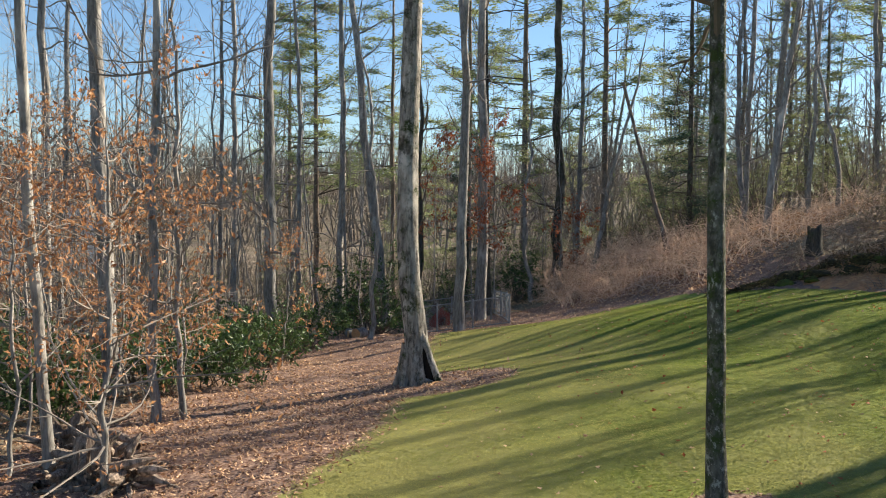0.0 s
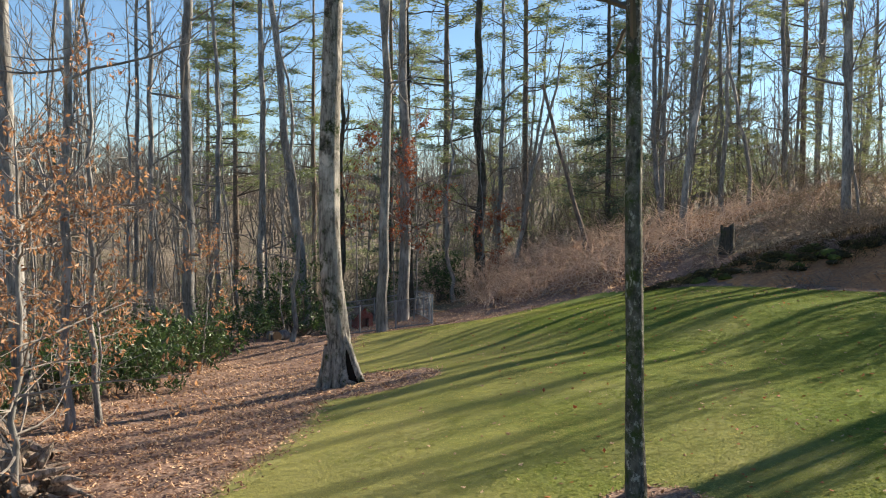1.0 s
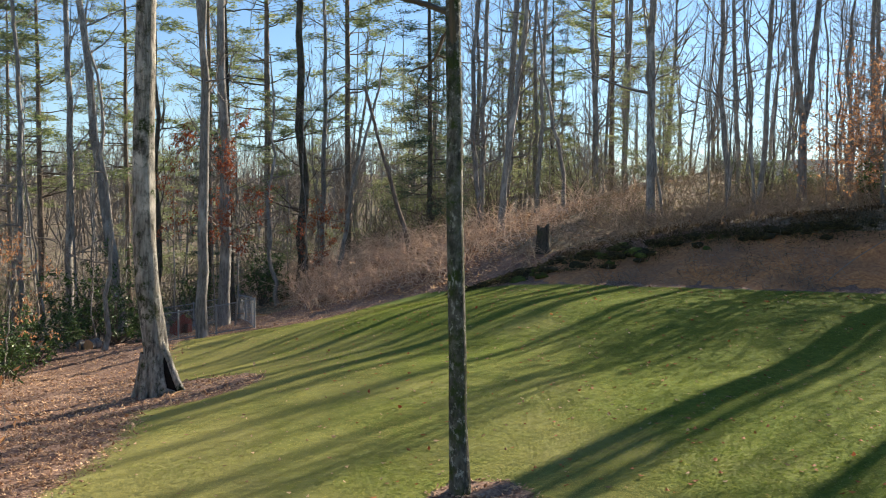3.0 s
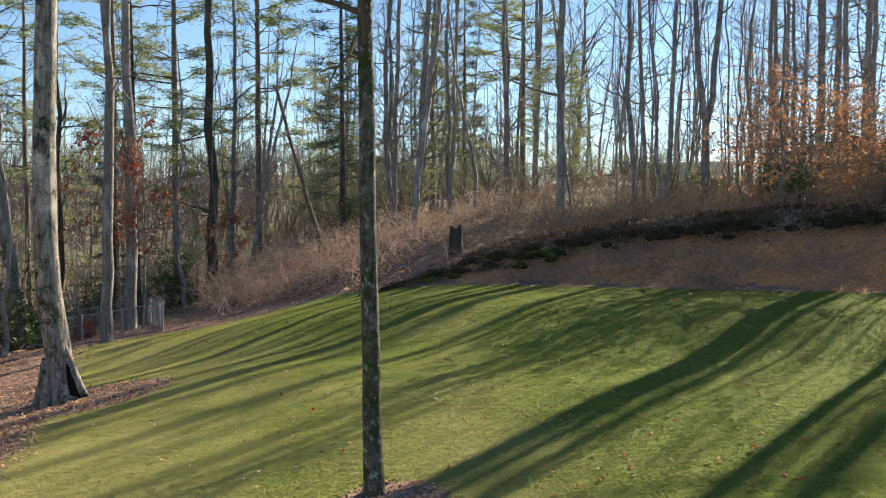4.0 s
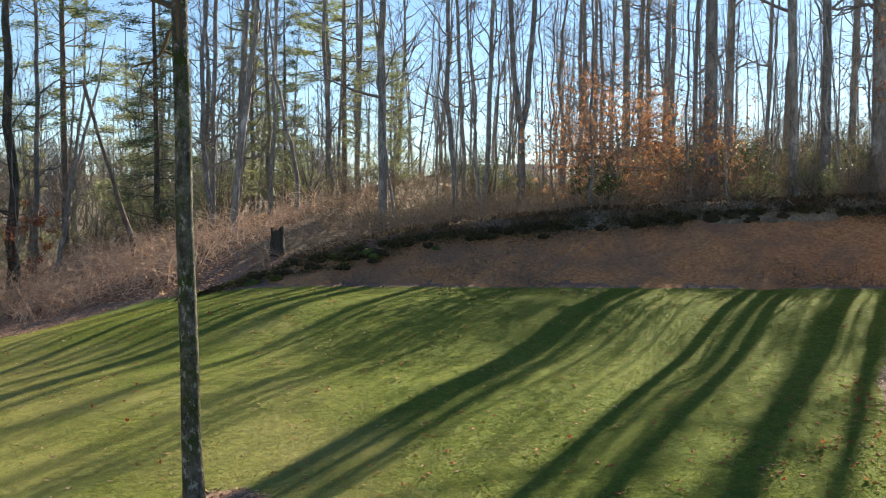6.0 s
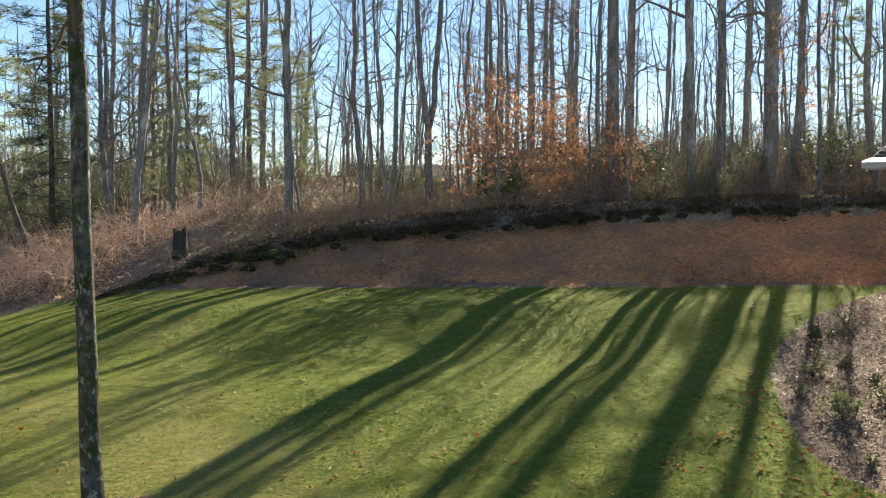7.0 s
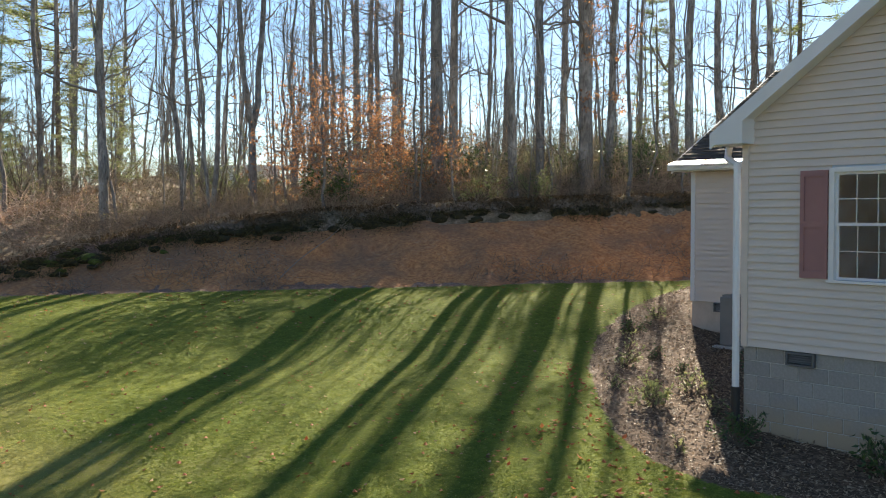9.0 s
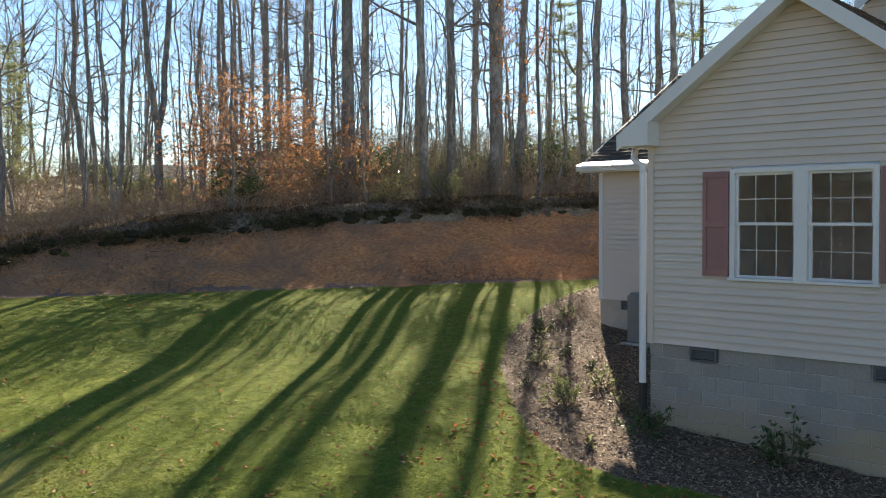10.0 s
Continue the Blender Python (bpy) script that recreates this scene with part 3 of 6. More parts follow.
def lawn_tree():
    """The straight lichen-covered tree that stands alone in the lawn."""
    sh = bare_tree(41, 17, 0.225, side_lean(3.285, 10.955, -0.012), 0.012, 0.3, 20, 2.6, sides=20, flare=0.28)
    put_tree("tree", 3.16, 10.52, sh, (BARK_MOSSY, TWIG_DARK), "slim straight tree with grey lichen-spotted bark in the lawn")


lawn_tree()


def great_tree():
    """The largest tree, at the edge of lawn and mulch: a bowed trunk, flared roots and a rotted hollow, its shade a
    near-black solid.
    """
    rng = np.random.default_rng(7)
    wood, crown = Shell(), Shell()
    z = np.concatenate([np.linspace(-0.35, 4.4, 26), np.linspace(4.9, 27, 16)])
    bow = np.interp(z, (-0.35, 0.0, 0.57, 1.24, 2.1, 3.0, 4.5, 7.9, 27), (0.0, 0.0, 0.03, -0.03, -0.13, -0.18, -0.18, -0.09, 0.3))
    rad = np.interp(z, (-0.35, 0.0, 0.25, 0.57, 1.24, 3.0, 4.5, 7.9, 27), (0.31, 0.30, 0.262, 0.245, 0.232, 0.215, 0.205, 0.18, 0.03))
    sides = 28
    th = np.arange(sides) * 2 * np.pi / sides
    lump = 1 + 0.05 * np.sin(3 * th + 0.7)[None] * np.exp(-np.maximum(z, 0) / 1.5)[:, None] + 0.035 * np.sin(5 * th[None] + 1.9 * z[:, None]) + rng.normal(size=(len(z), sides)) * 0.008
    ring = rad[:, None] * lump
    v = np.stack([bow[:, None] + ring * np.cos(th), 0.02 * np.sin(z)[:, None] + ring * np.sin(th), np.repeat(z[:, None], sides, 1)], -1)
    i = np.arange(len(z) - 1)[:, None] * sides + np.arange(sides)
    j = np.arange(len(z) - 1)[:, None] * sides + (np.arange(sides) + 1) % sides
    wood.add(v, np.stack([i, j, j + sides, i + sides], -1).reshape(-1, 4))
    # buttress roots that run down into the ground
    for a, ln, w, high in ((2.9, 0.36, 0.15, 0.8), (3.9, 0.34, 0.16, 0.7), (4.55, 0.34, 0.15, 0.75), (5.1, 0.36, 0.12, 0.55), (0.9, 0.36, 0.15, 0.8), (1.9, 0.34, 0.15, 0.8)):
        u = np.linspace(0, 1, 10)
        out = 0.14 + u * ln
        p = np.stack([out * np.cos(a + 0.2 * u), out * np.sin(a + 0.2 * u), high * (1 - u) ** 2.0 - 0.14 * u], -1)
        wood.tubes(p[None], (w * (1 - 0.7 * u))[None], 9)
    # a strut of root that stands away from the trunk beside the hollow
    p = np.array([(0.12, -0.10, 1.05), (0.22, -0.14, 0.78), (0.30, -0.17, 0.52), (0.40, -0.20, 0.27), (0.50, -0.22, 0.06), (0.60, -0.24, -0.12)])
    wood.tubes(p[None], np.array([[0.05, 0.075, 0.075, 0.075, 0.07, 0.04]]), 9)
    p = np.array([(0.20, -0.24, 0.12), (0.32, -0.30, 0.08), (0.45, -0.33, 0.02), (0.60, -0.36, -0.08)])
    wood.tubes(p[None], np.array([[0.05, 0.055, 0.045, 0.02]]), 7)
    n = 16
    t = np.sort(rng.uniform(0.36, 0.97, n)) * 27
    start = np.stack([np.interp(t, z, bow), 0 * t, t], -1)
    az, el = rng.uniform(0, 6.283, n), rng.uniform(0.1, 0.9, n)
    ln = 4.0 * (1.15 - 0.55 * t / 27) * rng.uniform(0.4, 1.15, n)
    la = limb(rng, start, np.stack([np.cos(az) * np.cos(el), np.sin(az) * np.cos(el), np.sin(el)], -1), ln, 8, 0.6, 0.24)
    ra = taper(n, 8, 0.012 + ln * 0.012, 0.006)
    crown.tubes(la, ra, 5)
    lb, r0 = sprout(rng, la, ra, 5, 0.6, 1.5, 5, 0.4, 0.32)
    rb = taper(len(lb), 5, np.minimum(r0 * 0.75, 0.02), 0.006)
    crown.tubes(lb, rb, 3)
    lc, r0 = sprout(rng, lb, rb, 4, 0.6, 0.65, 3, 0.3, 0.25)
    crown.tubes(lc, taper(len(lc), 3, np.minimum(r0 * 0.8, 0.011), 0.005), 3)
    e = put_tree("tree", -0.53, 18.75, (wood, crown), (BARK_PALE, TWIG), "great pale-barked tree with flared roots at the lawn's edge")
    # no real cavity: a near-black tube carries the shade inside the hollow
    hollow = Shell()
    ph = np.array([(0.17, -0.13, 0.86), (0.20, -0.15, 0.66), (0.24, -0.15, 0.44), (0.27, -0.15, 0.22), (0.30, -0.15, -0.05)])
    hollow.tubes(ph[None], np.array([[0.02, 0.07, 0.10, 0.12, 0.11]]), 8)
    part("hollow", hollow, HOLLOW_DARK, e, "near-black solid in place of the shade in the rotted hollow between the roots", smooth=True)


great_tree()

# ---- conifers ----
def conifer(seed, height, dia, low, whorls, reach, droop, tuft, per, flat=0.5, fan=5, slim=0.115):
    """A trunk with whorls of boughs that carry tufts of needles: three shells."""
    rng = np.random.default_rng(seed)
    wood, boughs, green = Shell(), Shell(), Shell()
    p, r = trunk_path(rng, height, dia, (0, 0), 0.02, flare=0.2)
    wood.tubes(p[None], r[None], 8)
    n = whorls * fan
    t = np.repeat(np.linspace(low, 0.97, whorls), fan) + rng.normal(size=n) * 0.012
    z = np.clip(t, 0.03, 0.985) * height
    start = np.stack([np.interp(z, p[:, 2], p[:, a]) for a in range(3)], -1)
    az, el = rng.uniform(0, 6.283, n), rng.uniform(-0.1, 0.35, n) - droop
    way = np.stack([np.cos(az) * np.cos(el), np.sin(az) * np.cos(el), np.sin(el)], -1)
    ln = reach * (1.05 - 0.8 * np.clip((t - low) / (1 - low), 0, 1)) * rng.uniform(0.45, 1.1, n)
    a = limb(rng, start, way, ln, 6, 0.25 - droop * 0.4, 0.10)
    ra = taper(n, 6, 0.012 + ln * 0.008, 0.005)
    boughs.tubes(a, ra, 4)
    b, r0 = sprout(rng, a, ra, 7, 0.45, reach * 0.30, 4, 0.1, 0.12, 0.3)
    b[:, :, 2] = b[:, :1, 2] + (b[:, :, 2] - b[:, :1, 2]) * 0.4
    boughs.tubes(b, taper(len(b), 4, np.minimum(r0, 0.008), 0.003), 3)
    # needles sit in flat plumes towards the ends of the shoots
    q = np.concatenate([b[:, 1:].reshape(-1, 3), a[:, 4:].reshape(-1, 3)])
    q = np.repeat(q, per, 0) + rng.normal(size=(len(q) * per, 3)) * np.array([1, 1, flat]) * tuft * 0.4
    way = directions(rng, len(q), 0.3 - droop) * np.array([1, 1, flat]) * tuft * rng.uniform(0.45, 0.85, (len(q), 1))
    across = np.cross(way, directions(rng, len(q), 1.0))
    across *= tuft * slim / (np.linalg.norm(across, axis=1, keepdims=True) + 1e-9)
    green.leaves(q, way, across)
    return wood, boughs, green


def put_conifer(x, y, shells, mats, label, group, scale=1.0, turn=0.0):
    e = thing("pine_tree", x, y, float(terrain(x, y)), label, "tree", group, turn)
    for nm, sh, mt in zip(("trunk", "crown", "foliage"), shells, mats):
        part(nm, sh, mt, e, smooth=nm == "trunk")
    e.scale = (scale,) * 3
    return e


def build_conifers():
    tall = put_conifer(4.5, 51.8, conifer(5, 23, 0.42, 0.34, 11, 4.6, 0.0, 0.48, 11, 0.3), (BARK_PINE, TWIG_DARK, NEEDLES), "tall pine with airy yellow-green needles", "pines")
    other = put_conifer(9.2, 53.2, conifer(6, 25, 0.40, 0.38, 11, 4.4, 0.02, 0.48, 11, 0.3), (BARK_PINE, TWIG_DARK, NEEDLES), "tall pine with airy yellow-green needles", "pines")
    rng = random.Random(2)
    for i, (x, y, k) in enumerate(((-7.0, 51.5, 0.9), (1.6, 58.0, 1.0), (26.1, 54.0, 0.9), (28.7, 62.0, 0.95), (52.5, 29.1, 0.5), (56.0, 21.6, 0.9),
                                   (-10.5, 64, 0.9), (-3.5, 66, 1.0),)):
        src = (tall, other)[i % 2]
        o = copy_thing(src, pose(x, y, float(terrain(x, y)), 0, 0, rng.uniform(0, 360)))
        o.scale = (k,) * 3
    young = put_conifer(12.6, 47.0, conifer(11, 11, 0.13, 0.10, 13, 2.3, 0.02, 0.42, 4, 0.4, 4), (BARK_GREY, TWIG_MID, NEEDLES_PALE), "young airy pine with pale yellow-green needles", "young pines")
    lean_ = put_conifer(4.0, 46.0, conifer(12, 9, 0.10, 0.08, 11, 2.5, 0.05, 0.42, 4, 0.4, 4), (BARK_GREY, TWIG_MID, NEEDLES_PALE), "young airy pine with pale yellow-green needles", "young pines")
    n = 0
    while n < 13:
        az, r = radians(rng.choice((rng.uniform(-12, 4), rng.uniform(2, 20), rng.uniform(6, 24)))), rng.uniform(48, 72)
        x, y = r * math.sin(az), r * math.cos(az)
        if (min(foot_a(x, y), foot_b(x, y)) < 6 and az > 0.07) or open_wood(rng, x, y):
            continue
        o = copy_thing((young, lean_)[n % 2], pose(x, y, float(terrain(x, y)) - 0.05, 0, 0, rng.uniform(0, 360)))
        k = rng.uniform(0.55, 1.25)
        o.scale = (k, k, k * rng.uniform(0.85, 1.2))
        n += 1
    for x, y, k in ((21.7, 39.4, 0.62), (22.6, 41.5, 0.5), (20.2, 40.4, 0.55)):
        o = copy_thing(young, pose(x, y, float(terrain(x, y)) - 0.05, 0, 0, rng.uniform(0, 360)))
        o.scale = (k, k, k)
    # unseen pines added left of the view, on the side the panes mirror
    for k in range(16):
        az, r = radians(-38 - 2.4 * k), rng.uniform(34, 58)
        x, y = r * math.sin(az), r * math.cos(az)
        o = copy_thing((young, lean_)[k % 2], pose(x, y, float(terrain(x, y)) - 0.05, 0, 0, rng.uniform(0, 360)))
        o.scale = (1.4, 1.4, rng.uniform(1.2, 1.7))
    hem = put_conifer(11.8, 44.4, conifer(8, 17, 0.30, 0.08, 19, 2.5, 0.22, 0.30, 6), (BARK_DARK, TWIG_DARK, NEEDLES_DARK), "dark blue-green hemlock with drooping boughs", "hemlocks")
    for x, y, k in ((1.2, 45.0, 0.62), (-16.0, 50.0, 0.6), (24.6, 60.0, 0.9)):
        o = copy_thing(hem, pose(x, y, float(terrain(x, y)), 0, 0, rng.uniform(0, 360)))
        o.scale = (k,) * 3


build_conifers()


# ---- leafy saplings ----
def leafed_sapling(x, y, seed, height, dia, leaf_mat, label, n_leaf, low=0.15, reach=2.4, limbs=22, leaf=0.085, lean=(0, 0), bark_mat=None, rise=0.25):
    """A young beech or oak that holds its dead leaves."""
    rng = np.random.default_rng(seed)
    wood, crown, green = Shell(), Shell(), Shell()
    p, r = trunk_path(rng, height, dia, lean, 0.03, flare=0.2)
    wood.tubes(p[None], r[None], 9)
    t = np.sort(rng.uniform(low, 0.97, limbs))
    z = t * height
    start = np.stack([np.interp(z, p[:, 2], p[:, a]) for a in range(3)], -1)
    az, el = rng.uniform(0, 6.283, limbs), rng.uniform(0.0, 0.55, limbs)
    way = np.stack([np.cos(az) * np.cos(el), np.sin(az) * np.cos(el), np.sin(el)], -1)
    ln = reach * (1.1 - 0.7 * t) * rng.uniform(0.6, 1.15, limbs)
    a = limb(rng, start, way, ln, 8, rise, 0.10)
    ra = taper(limbs, 8, np.minimum(0.005 + ln * 0.005, dia * 0.3), 0.003)
    crown.tubes(a, ra, 5)
    b, r0 = sprout(rng, a, ra, 6, 0.45, reach * 0.36, 5, 0.05, 0.14, 0.2)
    rb = taper(len(b), 5, np.minimum(r0 * 0.6, 0.008), 0.0025)
    crown.tubes(b, rb, 3)
    c, r0 = sprout(rng, b, rb, 3, 0.5, reach * 0.15, 3, 0.0, 0.2, 0.2)
    crown.tubes(c, taper(len(c), 3, np.minimum(r0 * 0.7, 0.004), 0.0018), 3)
    spots = np.concatenate([b[:, 1:].reshape(-1, 3), c[:, 1:].reshape(-1, 3)])
    q = spots[rng.integers(0, len(spots), n_leaf)] + rng.normal(size=(n_leaf, 3)) * 0.02
    way = directions(rng, n_leaf, -1.1) * leaf * rng.uniform(0.7, 1.35, (n_leaf, 1))
    across = np.cross(way, directions(rng, n_leaf))
    across *= leaf * 0.5 / (np.linalg.norm(across, axis=1, keepdims=True) + 1e-9)
    green.leaves(q, way, across, 0.35)
    e = thing("sapling", x, y, float(terrain(x, y)) - 0.02, label, "sapling")
    part("trunk", wood, bark_mat or BARK_GREY, e, smooth=True)
    part("crown", crown, TWIG, e)
    part("foliage", green, leaf_mat, e)
    return e


COPPER = "young beech that still holds its dry copper leaves"
leafed_sapling(-4.2, 11.7, 21, 4.9, 0.10, LEAF_BEECH, COPPER, 1900, 0.12, 2.7, 30, 0.08, rise=0.0)
leafed_sapling(-5.9, 12.6, 22, 4.4, 0.07, LEAF_BEECH, COPPER, 1500, 0.10, 2.5, 22, 0.08, rise=0.0)
leafed_sapling(-6.6, 14.8, 23, 5.0, 0.06, LEAF_BEECH, COPPER, 1400, 0.1, 2.2, 20, 0.09, rise=0.05)
leafed_sapling(-4.9, 17.6, 24, 4.2, 0.05, LEAF_BEECH, COPPER, 1100, 0.2, 1.6, 18, 0.09)
leafed_sapling(-7.6, 22.5, 27, 6.0, 0.06, LEAF_BEECH, COPPER, 900, 0.2, 2.0, 18, 0.09)
leafed_sapling(-4.4, 25.5, 28, 3.6, 0.05, LEAF_BEECH, COPPER, 500, 0.2, 1.4, 16, 0.09)
leafed_sapling(20.6, 22.7, 25, 3.2, 0.09, LEAF_BEECH, "low spreading beech with orange dry leaves on top of the bank", 7000, 0.12, 4.1, 44, 0.086, rise=-0.12)
leafed_sapling(21.2, 23.6, 36, 11.5, 0.11, LEAF_BEECH, "tall slim beech with sparse orange leaves", 170, 0.3, 3.0, 30, 0.085, rise=0.0)
leafed_sapling(23.4, 23.9, 37, 9.5, 0.10, LEAF_BEECH, "tall slim beech with sparse orange leaves", 110, 0.3, 2.6, 26, 0.085, rise=0.0)
leafed_sapling(22.4, 21.9, 26, 2.5, 0.07, LEAF_BEECH, "low spreading beech with orange dry leaves on top of the bank", 4000, 0.08, 3.2, 36, 0.086, rise=-0.12)
leafed_sapling(1.8, 34.9, 31, 7.5, 0.07, LEAF_RED, "slim sapling with russet leaves beside the dog pen", 1300, 0.35, 1.6, 18, 0.11)
leafed_sapling(-0.3, 38.0, 32, 8.0, 0.07, LEAF_RED, "slim sapling with russet leaves beside the dog pen", 900, 0.35, 1.6, 18, 0.11)
leafed_sapling(5.9, 41.0, 33, 3.5, 0.05, LEAF_RED, "low russet-leaved sapling in the brush", 900, 0.15, 1.5, 18, 0.11)
leafed_sapling(-9.4, 21.5, 34, 6.5, 0.06, LEAF_BEECH, COPPER, 1200, 0.15, 2.2, 20, 0.10)
leafed_sapling(27.0, 17.1, 35, 7.5, 0.07, LEAF_BEECH, "thin sapling with a few orange leaves", 500, 0.3, 1.5, 16, 0.12)


# ---- evergreen shrubs ----
def shrub(x, y, seed, wide, tall, n_leaf, leaf, mat, label, name="shrub", slim=0.34, stems=14, sink=0.05):
    rng = np.random.default_rng(seed)
    wood, green = Shell(), Shell()
    m = stems
    az, el = rng.uniform(0, 6.283, m), rng.uniform(0.5, 1.35, m)
    way = np.stack([np.cos(az) * np.cos(el), np.sin(az) * np.cos(el), np.sin(el)], -1)
    ln = np.minimum(tall * 0.95 / np.maximum(np.sin(el), 0.4), wide * 0.75 / np.maximum(np.cos(el), 0.25)) * rng.uniform(0.7, 1.0, m)
    root = np.stack([rng.normal(size=m) * wide * 0.1, rng.normal(size=m) * wide * 0.1, np.zeros(m)], -1)
    a = limb(rng, root, way, ln, 6, 0.2, 0.12)
    ra = taper(m, 6, 0.008 + 0.006 * tall, 0.004)
    wood.tubes(a, ra, 4)
    b, r0 = sprout(rng, a, ra, 5, 0.6, tall * 0.32, 3, 0.2, 0.2, 0.25)
    wood.tubes(b, taper(len(b), 3, np.minimum(r0, 0.007), 0.003), 3)
    ends = np.concatenate([b[:, 1:].reshape(-1, 3), a[:, 3:].reshape(-1, 3)])
    rose = rng.integers(0, len(ends), n_leaf)
    q = ends[rose] + rng.normal(size=(n_leaf, 3)) * leaf * 0.35
    q[:, 2] = np.maximum(q[:, 2], 0.03)
    out = q * np.array([1, 1, 0.4])
    way = directions(rng, n_leaf, -0.15) + 0.5 * out / (np.linalg.norm(out, axis=1, keepdims=True) + 1e-6)
    way *= leaf * rng.uniform(0.7, 1.25, (n_leaf, 1)) / np.linalg.norm(way, axis=1, keepdims=True)
    across = np.cross(way, directions(rng, n_leaf, 0.6))
    across *= leaf * slim / (np.linalg.norm(across, axis=1, keepdims=True) + 1e-9)
    green.leaves(q, way, across, 0.2)
    e = thing(name, x, y, float(terrain(x, y)) - sink, label, "shrub", "")
    part("crown", wood, TWIG_DARK, e)
    part("foliage", green, mat, e)
    return e


RHODO = "dark rhododendron with long drooping evergreen leaves"
for i, (x, y, w, h) in enumerate(((-5.9, 19.6, 1.5, 1.3), (-5.2, 21.0, 1.6, 1.4), (-5.3, 23.2, 1.7, 1.6), (-4.9, 25.4, 1.7, 1.7), (-4.6, 27.6, 1.7, 1.8), (-7.2, 21.8, 1.8, 1.6), (-7.4, 25.0, 2.0, 1.8),
                                  (-6.9, 16.6, 1.4, 1.3), (-7.6, 14.9, 1.5, 1.4), (-8.2, 18.4, 1.8, 1.5), (-4.4, 30.6, 1.6, 1.5), (-6.6, 29.0, 2.0, 1.8), (-9.6, 21.0, 2.0, 1.8), (-9.8, 16.6, 1.8, 1.6))):
    shrub(x, y, 100 + i, w, h, 1500, 0.16, LEAF_GREEN, RHODO, "rhododendron")
shrub(-2.4, 35.2, 120, 2.0, 3.6, 3000, 0.15, LEAF_GREEN, "tall glossy green laurel behind the mulch", "laurel", 0.42, 20)
shrub(-3.6, 36.4, 121, 2.0, 2.6, 1800, 0.15, LEAF_GREEN, "tall glossy green laurel behind the mulch", "laurel", 0.42, 18)
shrub(3.4, 41.9, 122, 1.9, 2.6, 1900, 0.15, LEAF_GREEN, "dark holly among brown brush", "holly", 0.42, 18)
shrub(0.6, 42.5, 127, 1.9, 2.2, 1500, 0.15, LEAF_GREEN, "dark holly among brown brush", "holly", 0.42, 18)
shrub(39.1, 22.2, 123, 2.2, 7.3 - float(terrain(39.1, 22.2)), 3400, 0.17, LEAF_LIGHT, "tall pale green evergreen shrub behind the bank", "shrub", 0.35, 24)
shrub(24.0, 17.6, 124, 1.1, 0.9, 700, 0.10, LEAF_LIGHT, "low pale green shrub on the bank's edge")
shrub(22.9, 19.0, 125, 1.0, 0.8, 600, 0.10, LEAF_LIGHT, "low pale green shrub on the bank's edge")
shrub(20.0, 23.0, 126, 1.6, 1.5, 1600, 0.12, LEAF_GREEN, "dark evergreen shrub below the orange beech")


def bank_top_shrubs():
    """Dark waist-high evergreens between the trunks behind the bank, and thin green ones."""
    src = [shrub(30.5 + k, 24.0 - 2 * k, 160 + k, 1.5, 1.9, 620, 0.12, (LEAF_GREEN, LEAF_LIGHT)[k], ("low dark evergreen shrub among the trunks", "low thin yellow-green shrub among the trunks")[k], "shrub", 0.4, 16) for k in range(2)]
    rng = random.Random(21)
    for k in range(30):
        az, r = radians(rng.uniform(46, 63)), rng.uniform(33.5, 47)
        x, y = r * math.sin(az), r * math.cos(az)
        o = copy_thing(src[(k % 3) // 2], pose(x, y, float(terrain(x, y)) - 0.05, 0, 0, rng.uniform(0, 360)))
        f = rng.uniform(0.7, 1.2) * r / 36
        o.scale = (f * 1.2, f * 1.2, f)
    for k in range(9):
        az, r = radians(33.2 + 0.6 * k), rng.uniform(54, 62)
        x, y = r * math.sin(az), r * math.cos(az)
        o = copy_thing(src[k % 2], pose(x, y, float(terrain(x, y)) - 0.05, 0, 0, rng.uniform(0, 360)))
        f = rng.uniform(0.8, 1.2)
        o.scale = (f * 1.3, f * 1.3, f)


bank_top_shrubs()


def scatter_shrubs():
    """Thin light green undergrowth in the woods: one plant built three times, then copied."""
    src = []
    for k in range(3):
        src.append(shrub(14.0 + k * 5, 42.0 + k, 140 + k, 2.2, 4.6, 800, 0.10, LEAF_LIGHT, "tall thin yellow-green shrub in the undergrowth", "shrub", 0.45, 18))
    rng = random.Random(9)
    n = 0
    while n < 44:
        az, r = (radians(rng.uniform(-24, 68)), rng.uniform(40, 62)) if n < 34 else (radians(rng.uniform(4, 34)), rng.uniform(46, 62))
        x, y = r * math.sin(az), r * math.cos(az)
        if (min(foot_a(x, y), foot_b(x, y)) < 5 and az > radians(3)) or open_wood(rng, x, y):
            continue
        o = copy_thing(src[n % 3], pose(x, y, float(terrain(x, y)) - 0.05, 0, 0, rng.uniform(0, 360)))
        k = rng.uniform(0.5, 1.15)
        o.scale = (k, k, k * rng.uniform(0.8, 1.2))
        n += 1


scatter_shrubs()


